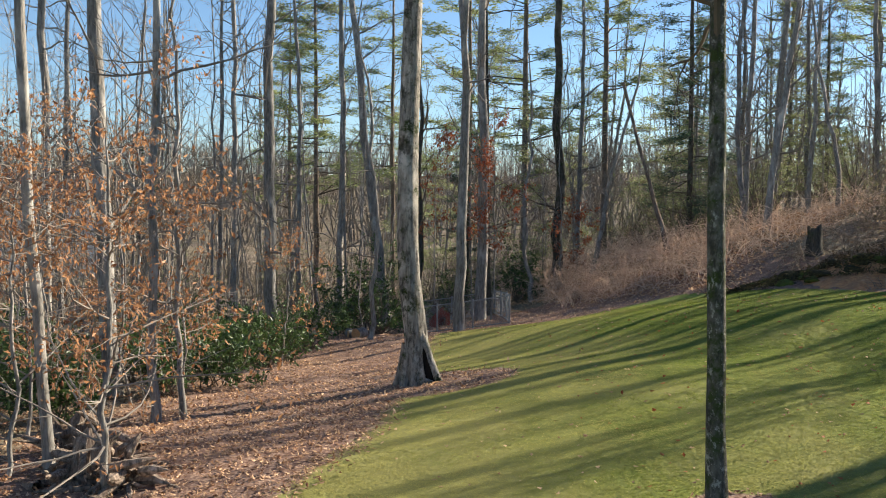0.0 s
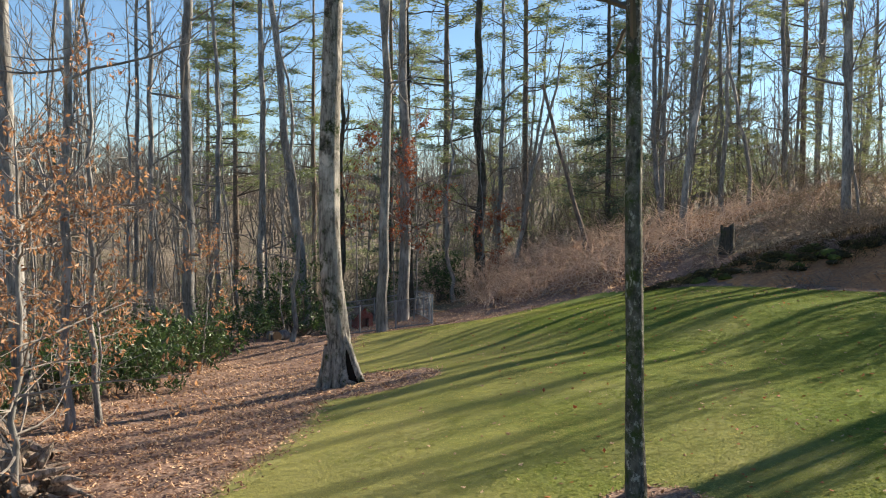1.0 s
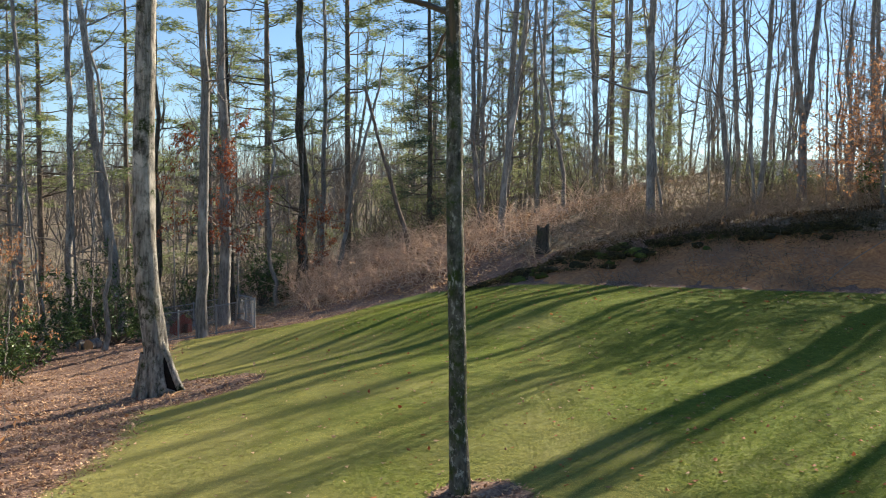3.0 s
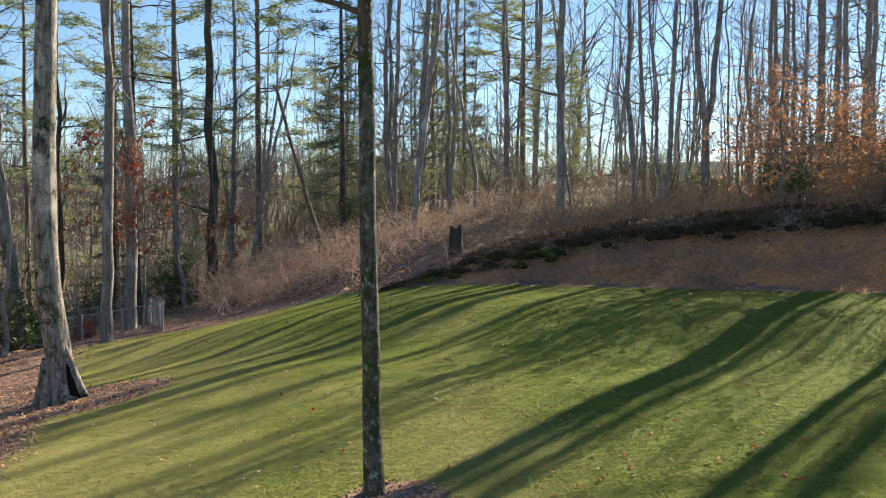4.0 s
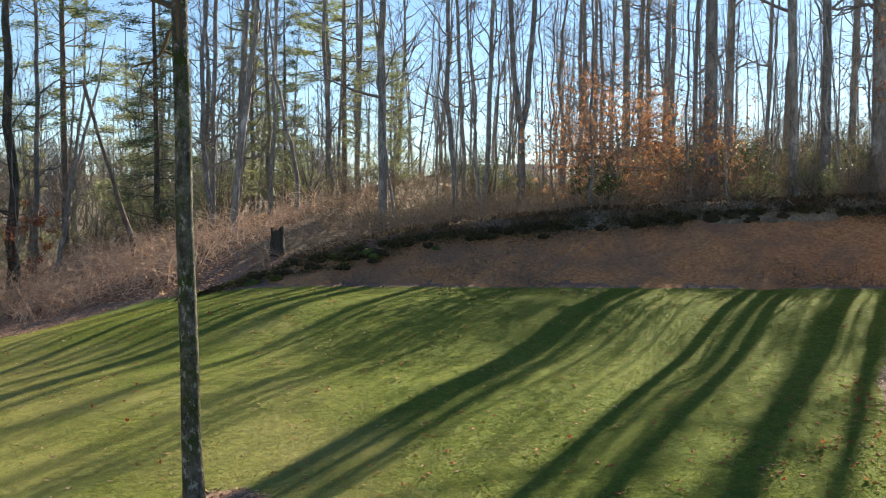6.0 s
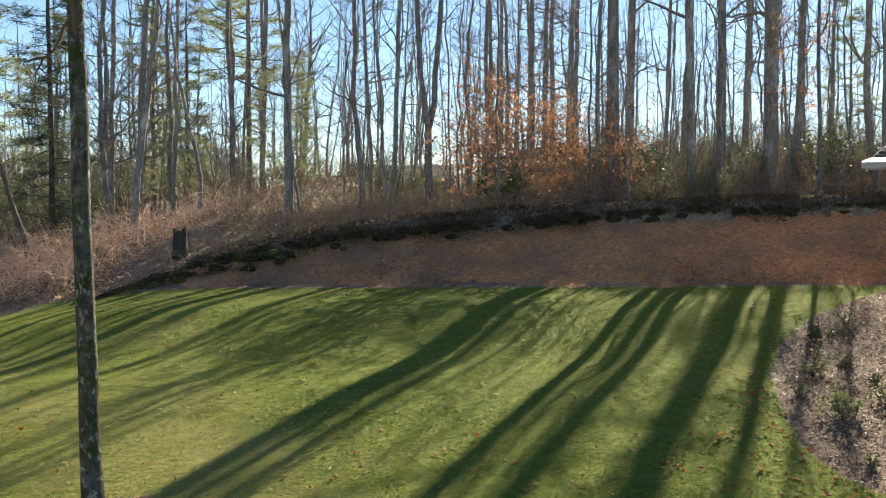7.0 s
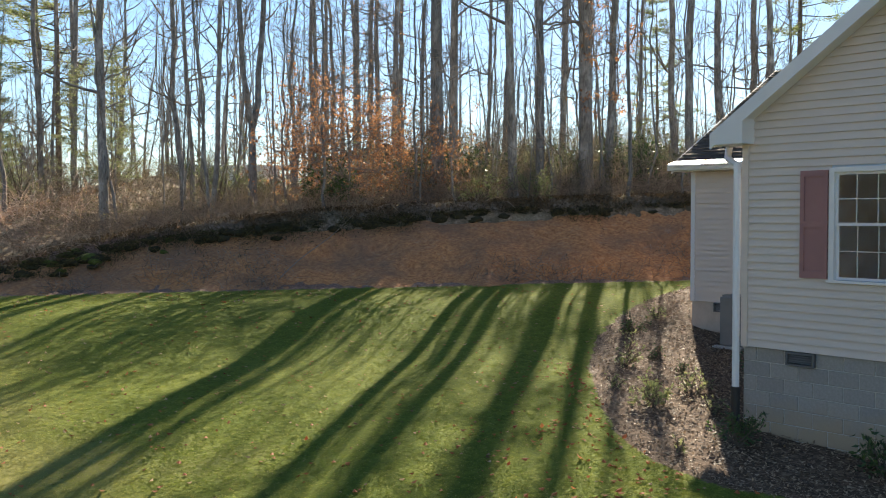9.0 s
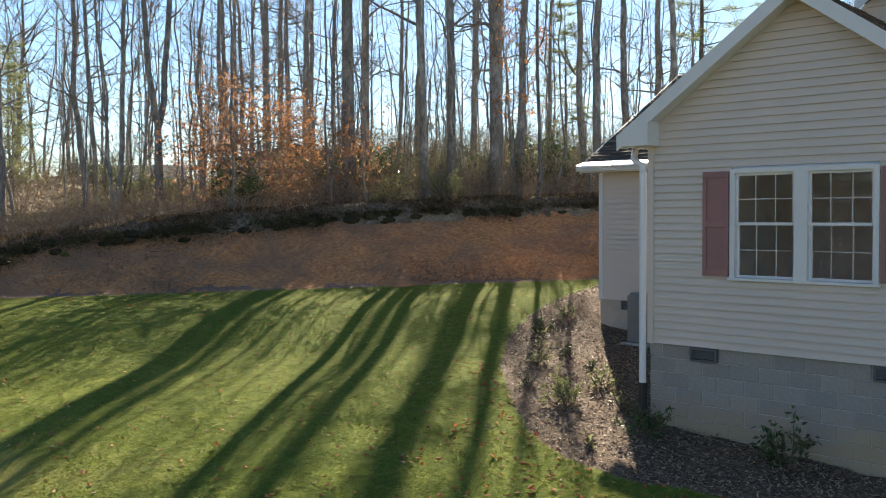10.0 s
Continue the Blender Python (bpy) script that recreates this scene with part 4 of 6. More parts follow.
# ---- brush, bare undergrowth and far woods ----
def cane_brush():
    """Tangled dead canes, coloured as sunlit on the slope beside the lawn and as shaded along the top of the bank."""
    rng = np.random.default_rng(12)
    x, y = rng.uniform(-2, 34, 90000), rng.uniform(10, 52, 90000)
    a, b, s = foot_a(x, y), foot_b(x, y), along(x, y)
    h = np.where(s < 1, np.maximum(np.minimum(a, b), np.minimum(y - lawn_end(x) - np.interp(x, (4, 8), (4.6, 0.4)), 0.6 * (x - 2.6))), np.minimum(a, b))
    slope_side = (s < 2.0) & (h > 1.0) & (y > lawn_end(x) + np.interp(x, (4, 8), (3.6, 0.3))) & (h < 16) & (np.hypot(x, y) < 52) & (x > 3.2)
    lip = 0.75 + BANK_RUN * (bank_height(s) + 0.16)
    top_side = (s >= -0.5) & (s < 34) & (a > lip) & (a < 15)
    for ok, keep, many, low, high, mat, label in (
            (slope_side, np.exp(-np.maximum(h - 3, 0) / 5), 2400, 0.5, 1.7, BRUSH, "tangle of dead tan canes and briars along the wood's edge, colour brightened as if sunlit"),
            (top_side, 0.8 * np.exp(-(a - lip) / 6), 2400, 0.25, 0.95, BRUSH_DARK, "brown dead canes and briars along the top of the bank, colour darkened for shade")):
        ok = ok & (rng.random(len(x)) < keep)
        u, v = x[ok][:many], y[ok][:many]
        n = len(u)
        root = np.stack([u, v, terrain(u, v) - 0.05], -1)
        p = limb(rng, root, directions(rng, n, 2.0), rng.uniform(low, high, n) * 1.15, 5, -0.9, 0.11)
        sh = Shell()
        rad = taper(n, 5, rng.uniform(0.007, 0.016, n), 0.005)
        sh.tubes(p, rad, 3)
        q, r0 = sprout(rng, p, rad, 4, 0.6, 0.6, 3, -0.4, 0.25, 0.2)
        sh.tubes(q, taper(len(q), 3, 0.006, 0.003), 3)
        tagged(part("brush", sh, mat), label, "brush", kind="stuff")


cane_brush()


def shaded_thicket():
    """The close tangle of shoots, darkened in colour for shade, and small leaves under the trees behind the bank."""
    rng = np.random.default_rng(51)
    n = 3600
    az, r = np.radians(rng.uniform(24, 68, n)), rng.uniform(29, 60, n)
    x, y = r * np.sin(az), r * np.cos(az)
    a, s = foot_a(x, y), along(x, y)
    ok = (a > 5.2) & (s > -2) & (rng.random(n) < np.clip((np.degrees(az) - 30) / 18, 0.6, 1.0))
    x, y, az, a = x[ok], y[ok], az[ok], a[ok]
    n = len(x)
    root = np.stack([x, y, terrain(x, y) - 0.05], -1)
    tall = rng.uniform(0.7, 1.0, n) * np.interp(np.degrees(az), (30, 33, 39, 44, 50), (1.5, 0.7, 0.8, 1.9, 3.6)) * np.interp(a, (5, 11, 16), (0.3, 0.6, 1.1))
    p = limb(rng, root, directions(rng, n, 2.2), tall, 5, 0.0, 0.14)
    rad = taper(n, 5, 0.013, 0.004)
    sh = Shell()
    sh.tubes(p, rad, 3)
    q, r0 = sprout(rng, p, rad, 7, 0.8, 0.9, 4, 0.2, 0.25, 0.15)
    rq = taper(len(q), 4, 0.007, 0.003)
    sh.tubes(q, rq, 3)
    tagged(part("thicket", sh, BRUSH_DARK), "brown tangle of shoots under the trees behind the bank, colour darkened for shade", "thicket", kind="stuff")
    m = 26000
    spots = q[:, 1:].reshape(-1, 3)
    c = spots[rng.integers(0, len(spots), m)] + rng.normal(size=(m, 3)) * 0.05
    way = directions(rng, m, -0.3) * rng.uniform(0.05, 0.11, (m, 1))
    across = np.cross(way, directions(rng, m))
    across *= 0.045 / (np.linalg.norm(across, axis=1, keepdims=True) + 1e-9)
    sh = Shell()
    sh.leaves(c, way, across)
    tagged(part("thicket_leaves", sh, LEAF_DULL), "small dull leaves that hang on in the thicket", "leaves", kind="stuff")


shaded_thicket()


def understory():
    """Thin bare saplings, built six times and copied."""
    src = []
    for k in range(6):
        sh = bare_tree(300 + k, 7.0 + 1.3 * k, 0.05 + 0.012 * k, (0.03 * (k - 3), 0.02), 0.06, 0.1, 11, 1.9, sides=6, flare=0.2, twigs=2)
        src.append(put_tree("bare_sapling", -9.0 - k * 0.9, 30.0 + 2.3 * k, sh, (BARK_GREY, TWIG_MID), "thin bare sapling in the undergrowth", "bare saplings"))
    rng = random.Random(4)
    n = 0
    for x, y, k in ((-7.4, 17.4, 1.0), (-8.6, 20.2, 1.1), (-6.3, 18.6, 0.8), (-9.6, 19.0, 1.2), (-8.0, 24.0, 1.1)):
        o = copy_thing(src[n % 6], pose(x, y, float(terrain(x, y)) - 0.05, 0, 0, rng.uniform(0, 360)))
        o.scale = (k, k, k)
        n += 1
    for k in range(70):
        az, r = radians(rng.uniform(-26, -3)), rng.uniform(24, 56)
        x, y = r * math.sin(az), r * math.cos(az)
        if x > -6.0 and y < 33:
            continue
        o = copy_thing(src[k % 6], pose(x, y, float(terrain(x, y)) - 0.05, rng.uniform(-5, 5), rng.uniform(-5, 5), rng.uniform(0, 360)))
        f = rng.uniform(0.45, 1.0)
        o.scale = (f, f, f)
    for k in range(70):
        az, r = radians(rng.uniform(3, 32)), rng.uniform(48, 66)
        x, y = r * math.sin(az), r * math.cos(az)
        if min(foot_a(x, y), foot_b(x, y)) < 6 or open_wood(rng, x, y):
            continue
        o = copy_thing(src[k % 6], pose(x, y, float(terrain(x, y)) - 0.05, rng.uniform(-7, 7), rng.uniform(-7, 7), rng.uniform(0, 360)))
        f = rng.uniform(0.5, 1.1)
        o.scale = (f, f, f)
    while n < 160:
        az, r = (radians(rng.choice((rng.uniform(-29, 8), rng.uniform(34, 70)))), rng.uniform(20, 58)) if n < 110 else (radians(rng.uniform(27, 67)), rng.uniform(30, 50))
        x, y = r * math.sin(az), r * math.cos(az)
        h = min(foot_a(x, y), foot_b(x, y))
        if not (h > 5.0 or (x < -5.0 and y > 17) or y > 40) or (az > radians(52) and r < 27) or open_wood(rng, x, y):
            continue
        o = copy_thing(src[n % 6], pose(x, y, float(terrain(x, y)) - 0.05, rng.uniform(-4, 4), rng.uniform(-4, 4), rng.uniform(0, 360)))
        k = rng.uniform(0.6, 1.25)
        o.scale = (k, k, k)
        n += 1


understory()


def far_woods():
    rng = np.random.default_rng(15)
    wood, twig = Shell(), Shell()
    n = 360
    az, r = np.radians(rng.uniform(-34, 84, n)), rng.uniform(54, 150, n)
    keep = ((az < radians(27)) & (rng.random(n) < 0.6)) | ((az > radians(27)) & ((r > 84) | (rng.random(n) < 0.7)))
    az, r = az[keep], r[keep]
    n = len(r)
    x, y = r * np.sin(az), r * np.cos(az)
    z = terrain(x, y)
    hgt = np.where((az > radians(27)) & (r < 84), rng.uniform(12, 17, n), rng.uniform(15, 23, n))
    u = np.linspace(0, 1, 6)
    wob = rng.normal(size=(n, 6, 2)).cumsum(1) * 0.2 + rng.normal(size=(n, 1, 2)) * 0.8 * u[None, :, None]
    p = np.stack([x[:, None] + wob[..., 0], y[:, None] + wob[..., 1], z[:, None] - 0.3 + u * hgt[:, None]], -1)
    d = rng.uniform(0.10, 0.34, n)
    rad = d[:, None] / 2 * (1 - 0.85 * u)
    wood.tubes(p, rad, 6)
    a, r0 = sprout(rng, p, rad, 18, 0.75, 3.0, 4, 0.6, 0.18, 0.12)
    ra = taper(len(a), 4, np.minimum(r0 * 0.6, 0.045), 0.012)
    twig.tubes(a, ra, 3)
    b, r0 = sprout(rng, a, ra, 2, 0.7, 1.7, 3, 0.4, 0.25, 0.2)
    twig.tubes(b, taper(len(b), 3, 0.020, 0.010), 3)
    # unseen trees added behind and left of the camera, for the panes to mirror
    m = 190
    az, r = np.radians(np.where(rng.random(m) < 0.5, rng.uniform(90, 320, m), rng.uniform(270, 322, m))), rng.uniform(36, 90, m)
    x, y = r * np.sin(az), r * np.cos(az)
    p = np.stack([np.repeat(x[:, None], 6, 1), np.repeat(y[:, None], 6, 1), terrain(x, y)[:, None] - 0.3 + u * rng.uniform(14, 22, m)[:, None]], -1)
    rad = rng.uniform(0.08, 0.2, m)[:, None] * (1 - 0.85 * u)
    wood.tubes(p, rad, 6)
    a, r0 = sprout(rng, p, rad, 12, 0.75, 3.2, 4, 0.6, 0.18, 0.12)
    twig.tubes(a, taper(len(a), 4, np.minimum(r0 * 0.5, 0.04), 0.01), 3)
    e = tagged(new("far_woods"), "dense bare winter woods in the distance", "woods", kind="stuff")
    part("trunks", wood, BARK_GREY, e)
    part("twigs", twig, TWIG_FAR, e)
    # low thicket that closes the view between the trunks
    m = 2800
    az, r = np.radians(np.where(rng.random(m) < 0.6, rng.uniform(-32, 6, m), rng.uniform(6, 80, m))), rng.uniform(44, 110, m)
    x, y = r * np.sin(az), r * np.cos(az)
    ok = (np.minimum(foot_a(x, y), foot_b(x, y)) > 8) | (y > 46)
    x, y, r = x[ok], y[ok], r[ok]
    m = len(x)
    root = np.stack([x, y, terrain(x, y) - 0.05], -1)
    p = limb(rng, root, directions(rng, m, 2.2), rng.uniform(1.0, 3.8, m), 4, 0.0, 0.2)
    rad = taper(m, 4, 0.022, 0.006)
    sh = Shell()
    sh.tubes(p, rad, 3)
    q, r0 = sprout(rng, p, rad, 6, 0.9, 1.2, 3, 0.2, 0.25, 0.15)
    sh.tubes(q, taper(len(q), 3, 0.010, 0.005), 3)
    tagged(part("thicket", sh, TWIG_FAR), "brown bare thicket under the distant trees", "thicket", kind="stuff")
    # wooded ridge far off: packed slender crowns
    m = 2200
    az, r = np.radians(rng.uniform(-36, 26, m)), rng.uniform(140, 430, m)
    x, y = r * np.sin(az), r * np.cos(az)
    root = np.stack([x, y, terrain(x, y) - 0.5], -1)
    p = limb(rng, root, directions(rng, m, 5.0), rng.uniform(9, 16, m), 4, 0.0, 0.08)
    rad = taper(m, 4, 0.14, 0.05)
    sh = Shell()
    sh.tubes(p, rad, 3)
    q, r0 = sprout(rng, p, rad, 8, 1.0, 5.0, 3, 0.4, 0.3, 0.15)
    sh.tubes(q, taper(len(q), 3, 0.07, 0.03), 3)
    tagged(part("ridge_woods", sh, TWIG_FAR), "bare woods on a far ridge", "woods", kind="stuff")


far_woods()

# ---- the house: a projecting gable in front of a longer body ----
HOUSE = pose(12.43, 5.54, 0, 0, 0, -96.4)
FLOOR_Z, EAVE_Z = 1.52, 4.58
COURSE = 0.1067
house = tagged(new("house"), "one-storey house with beige lap siding on a concrete block foundation", "house")
house.matrix_world = HOUSE


def lap_board(x0, x1, z, y, xa=None, xb=None):
    """One lap of siding on a wall that faces -y; xa, xb: its upper ends where a roof cuts it."""
    xa, xb = x0 if xa is None else xa, x1 if xb is None else xb
    sh = Shell()
    lip, top = y - 0.030, y - 0.003
    v = [(x0, lip, z), (x1, lip, z), (xb, top, z + COURSE), (xa, top, z + COURSE), (x0, y + 0.01, z), (x1, y + 0.01, z), (xb, y + 0.01, z + COURSE), (xa, y + 0.01, z + COURSE),
         (x0, lip + 0.003, z + 0.012), (x1, lip + 0.003, z + 0.012)]
    sh.add(v, [(0, 1, 9, 8), (8, 9, 2, 3), (0, 4, 5, 1), (3, 2, 6, 7), (4, 7, 6, 5), (0, 3, 7, 4), (1, 5, 6, 2)])
    return sh


def wall(name, parent):
    w = new(name)
    w.parent = parent
    return w


def clad(parent, x0, x1, y, z0, z1, holes=()):
    z = z0
    while z < z1 - 0.02:
        spans = [(x0, x1)]
        for hx0, hx1, hz0, hz1 in holes:
            if z + COURSE > hz0 + 0.03 and z < hz1 - 0.03:
                spans = [s for a, b in spans for s in ((a, min(b, hx0)), (max(a, hx1), b)) if s[1] - s[0] > 0.02]
        for a, b in spans:
            part("siding_board", lap_board(a, b, z, y), SIDING, parent)
        z += COURSE


# front gable wall, with a hole for the twin window
GW, APEX_X, APEX_Z = 4.30, 2.15, 6.13
WIN = (1.245, 3.12, 2.50, 3.935)
PITCH = (APEX_Z - EAVE_Z) / APEX_X
gable = wall("gable_wall", house)
clad(gable, 0.08, GW - 0.08, 0, FLOOR_Z, EAVE_Z, [WIN])
zz = EAVE_Z
n_course = int((EAVE_Z - FLOOR_Z) / COURSE + 0.999)
zz = FLOOR_Z + n_course * COURSE
while zz < APEX_Z - 0.12:
    lo, hi = (zz - EAVE_Z) / PITCH, (zz + COURSE - EAVE_Z) / PITCH
    part("siding_board", lap_board(lo, GW - lo, zz, 0, min(hi, APEX_X - 0.01), max(GW - hi, APEX_X + 0.01)), SIDING, gable)
    zz += COURSE
for x in (0.0, GW - 0.09):
    sh = Shell()
    sh.box(x - 0.005, x + 0.085, -0.042, 0.10, FLOOR_Z - 0.01, EAVE_Z + 0.02)
    part("corner_post", sh, SIDING, gable)
# wall cores behind the cladding
core = Shell()
core.box(0.03, WIN[0], 0.012, 0.16, FLOOR_Z, EAVE_Z)
core.box(WIN[1], GW - 0.03, 0.012, 0.16, FLOOR_Z, EAVE_Z)
core.box(WIN[0], WIN[1], 0.012, 0.16, FLOOR_Z, WIN[2])
core.box(WIN[0], WIN[1], 0.012, 0.16, WIN[3], EAVE_Z)
core.add([(0.05, 0.012, EAVE_Z), (GW - 0.05, 0.012, EAVE_Z), (APEX_X, 0.012, APEX_Z - 0.03), (0.05, 0.16, EAVE_Z), (GW - 0.05, 0.16, EAVE_Z), (APEX_X, 0.16, APEX_Z - 0.03)],
         [(0, 1, 2, 2), (3, 5, 4, 4)])
core.box(0.0, 0.14, 0.16, 5.15, FLOOR_Z, EAVE_Z)
core.box(GW - 0.14, GW, 0.16, 5.15, FLOOR_Z, EAVE_Z)
part("wall_core", core, ROOM, gable)
side = wall("side_wall", house)
side.matrix_local = pose(0, 5.15, 0, 0, 0, -90)
clad(side, 0.0, 5.05, 0, FLOOR_Z, EAVE_Z)

# long body behind
BX0, BX1, BY0, BY1, BE, BR = -4.22, 11.0, 5.15, 13.0, 4.42, 6.62
body = wall("body_wall", house)
clad(body, BX0 + 0.08, -0.02, BY0, FLOOR_Z, BE)
core = Shell()
core.box(BX0 + 0.02, BX1, BY0 + 0.012, BY0 + 0.16, FLOOR_Z, BE)
core.box(BX0 + 0.02, BX0 + 0.16, BY0 + 0.16, BY1, FLOOR_Z, BE)
core.box(BX0 + 0.16, BX1, BY1 - 0.14, BY1, FLOOR_Z, BE)
core.box(BX1 - 0.14, BX1, BY0 + 0.16, BY1 - 0.14, FLOOR_Z, BE)
core.box(0.14, BX1 - 0.2, 0.5, BY1 - 0.2, FLOOR_Z - 0.12, FLOOR_Z)
part("wall_core", core, SIDING, body)
for a, b, c, d in ((BX0 - 0.005, BX0 + 0.085, BY0 - 0.035, BY0 + 0.1),):
    sh = Shell()
    sh.box(a, b, c, d, FLOOR_Z - 0.01, BE)
    part("corner_post", sh, TRIM, body)
end = wall("end_wall", house)
end.matrix_local = pose(BX0, BY1, 0, 0, 0, -90)
clad(end, 0.0, BY1 - BY0 - 0.05, 0, FLOOR_Z, BE)
sh = Shell()
sh.add([(BX0, BY0, BE), (BX0, BY1, BE), (BX0, (BY0 + BY1) / 2, BR - 0.1), (BX0 + 0.12, BY0, BE), (BX0 + 0.12, BY1, BE), (BX0 + 0.12, (BY0 + BY1) / 2, BR - 0.1)], [(0, 2, 1, 1), (3, 4, 5, 5)])
part("end_gable", sh, SIDING, house)


# ---- roofs: shingle courses as small tabs on decking ----
def slope(parent, a, b, c, d, seed, tabs=True):
    """A roof slope with its lower edge a-b and its upper edge d-c (counter-clockwise from outside)."""
    a, b, c, d = [Vector(p) for p in (a, b, c, d)]
    nor = (b - a).cross(d - a).normalized()
    deck = Shell()
    lo = [p - nor * 0.03 for p in (a, b, c, d)]
    deck.add([*[tuple(p) for p in (a, b, c, d)], *[tuple(p) for p in lo]], [(0, 1, 2, 3), (4, 7, 6, 5), (0, 4, 5, 1), (1, 5, 6, 2), (2, 6, 7, 3), (3, 7, 4, 0)])
    part("roof_deck", deck, SHINGLE, parent)
    rng = random.Random(seed)
    sh = Shell()
    rows = int((d - a).length / 0.14)
    for i in range(rows):
        u0, u1 = i / rows, (i + 1.35) / rows
        p, q = a.lerp(d, u0), b.lerp(c, u0)
        r, s = a.lerp(d, min(u1, 1)), b.lerp(c, min(u1, 1))
        w = (q - p).length
        n = max(1, int(w / 0.30))
        off = rng.random() * 0.9
        for k in range(-1, n + 1):
            x0, x1 = max(0, (k + off) / n), min(1, (k + 1 + off) / n - 0.012 / max(w, 0.1))
            if x1 - x0 < 0.01:
                continue
            t = nor * (0.012 + rng.random() * 0.010)
            e = nor * 0.003
            sh.add([tuple(v) for v in (p.lerp(q, x0) + t, p.lerp(q, x1) + t, r.lerp(s, x1) + e, r.lerp(s, x0) + e, p.lerp(q, x0), p.lerp(q, x1))], [(0, 1, 2, 3), (4, 5, 1, 0)])
    tagged(part("shingles", sh, SHINGLE, parent), "brown-grey asphalt shingles", kind="stuff")


RT = 0.10  # roof thickness above the wall tops
OV, RK = 0.34, 0.30  # eave overhang, rake overhang
gr = wall("gable_roof", house)
ez = EAVE_Z - OV * PITCH + RT
slope(gr, (-OV, 6.5, ez), (-OV, -RK, ez), (APEX_X, -RK, APEX_Z + RT), (APEX_X, 6.5, APEX_Z + RT), 1)
slope(gr, (GW + OV, -RK, ez), (GW + OV, 6.5, ez), (APEX_X, 6.5, APEX_Z + RT), (APEX_X, -RK, APEX_Z + RT), 2)
mr = wall("main_roof", house)
MP = (BR - BE) / ((BY1 - BY0) / 2)
mid_y, mz = (BY0 + BY1) / 2, BE - 0.32 * MP + RT
slope(mr, (BX0 - 0.28, BY0 - 0.32, mz), (0.2, BY0 - 0.32, mz), (3.4, mid_y, BR + RT), (BX0 - 0.28, mid_y, BR + RT), 3)
slope(mr, (4.0, BY0 - 0.32, mz), (BX1 + 0.28, BY0 - 0.32, mz), (BX1 + 0.28, mid_y, BR + RT), (2.0, mid_y, BR + RT), 4)
slope(mr, (BX1 + 0.28, BY1 + 0.32, mz), (BX0 - 0.28, BY1 + 0.32, mz), (BX0 - 0.28, mid_y, BR + RT), (BX1 + 0.28, mid_y, BR + RT), 5)


def beam(parent, name, p, q, w, h, mat, label=""):
    """A board from p to q, w thick along y and h deep below the line."""
    sh = Shell()
    v = [(x, y + dy, z + dz) for x, y, z in (p, q) for dy in (0, w) for dz in (0, -h)]
    sh.add(v, [(0, 1, 3, 2), (4, 6, 7, 5), (0, 4, 5, 1), (2, 3, 7, 6), (0, 2, 6, 4), (1, 5, 7, 3)])
    return part(name, sh, mat, parent, label)


# white rake boards, soffits and cornice returns of the front gable
for sgn, x in ((1, -OV), (-1, GW + OV)):
    beam(gr, "rake_board", (x, -RK - 0.03, ez + 0.02), (APEX_X + sgn * 0.001, -RK - 0.03, APEX_Z + RT + 0.02), 0.025, 0.21, TRIM, "white rake board")
    beam(gr, "rake_soffit", (x, -RK - 0.004, ez - 0.13), (APEX_X, -RK - 0.004, APEX_Z + RT - 0.13), RK - 0.02, 0.02, TRIM)
    sh = Shell()
    xi = 0.16 if sgn == 1 else GW - 0.16
    lo, hi = min(x, xi), max(x, xi)
    sh.add([(x, -RK - 0.034, ez - 0.13), (xi, -RK - 0.034, ez - 0.13), (xi, -RK - 0.034, EAVE_Z + 0.20), (x, -RK - 0.034, ez + 0.02),
            (x, 0.0, ez - 0.13), (xi, 0.0, ez - 0.13), (xi, 0.0, EAVE_Z + 0.20), (x, 0.0, ez + 0.02)],
           [(0, 1, 2, 3), (4, 7, 6, 5), (0, 4, 5, 1), (1, 5, 6, 2), (2, 6, 7, 3), (3, 7, 4, 0)])
    part("cornice_return", sh, TRIM, gr, "boxed white cornice return")
    sh = Shell()
    sh.box(min(x, 0 if sgn == 1 else GW), max(x, 0 if sgn == 1 else GW), 0.0, 4.9, ez - 0.13, ez - 0.11)
    part("eave_soffit", sh, TRIM, gr)
    sh = Shell()
    sh.box(x - 0.02 if sgn == 1 else x, x if sgn == 1 else x + 0.02, -RK, 4.8, ez - 0.13, ez + 0.0)
    part("fascia", sh, TRIM, gr)


def gutter(parent, x0, x1, y, z):
    """A K-shaped gutter along x, open at the top."""
    sh = Shell()
    prof = [(0.0, 0.0), (0.0, -0.11), (-0.075, -0.11), (-0.095, -0.06), (-0.125, -0.03), (-0.125, 0.0), (-0.118, 0.0), (-0.118, -0.028), (-0.09, -0.055), (-0.07, -0.102), (-0.006, -0.102), (-0.006, 0.0)]
    v = [(x, y + a, z + b) for x in (x0, x1) for a, b in prof]
    n = len(prof)
    sh.add(v, [(i, (i + 1) % n, n + (i + 1) % n, n + i) for i in range(n)])
    sh.box(x0 - 0.003, x0, y - 0.125, y, z - 0.11, z)
    part("gutter", sh, GUTTER, parent, "white aluminium eaves gutter")


gutter(mr, BX0 - 0.30, -0.36, BY0 - 0.33, mz + 0.0)
sh = Shell()
sh.add([(BX0 - 0.30, BY0 - 0.46, mz + 0.012), (-0.34, BY0 - 0.46, mz + 0.012), (-0.34, BY0 - 0.20, mz + 0.088), (BX0 - 0.30, BY0 - 0.20, mz + 0.088),
        (BX0 - 0.30, BY0 - 0.46, mz + 0.006), (-0.34, BY0 - 0.46, mz + 0.006)], [(0, 1, 2, 3), (0, 4, 5, 1)])
part("drip_edge", sh, BRONZE, mr, "shiny metal drip edge")
sh = Shell()
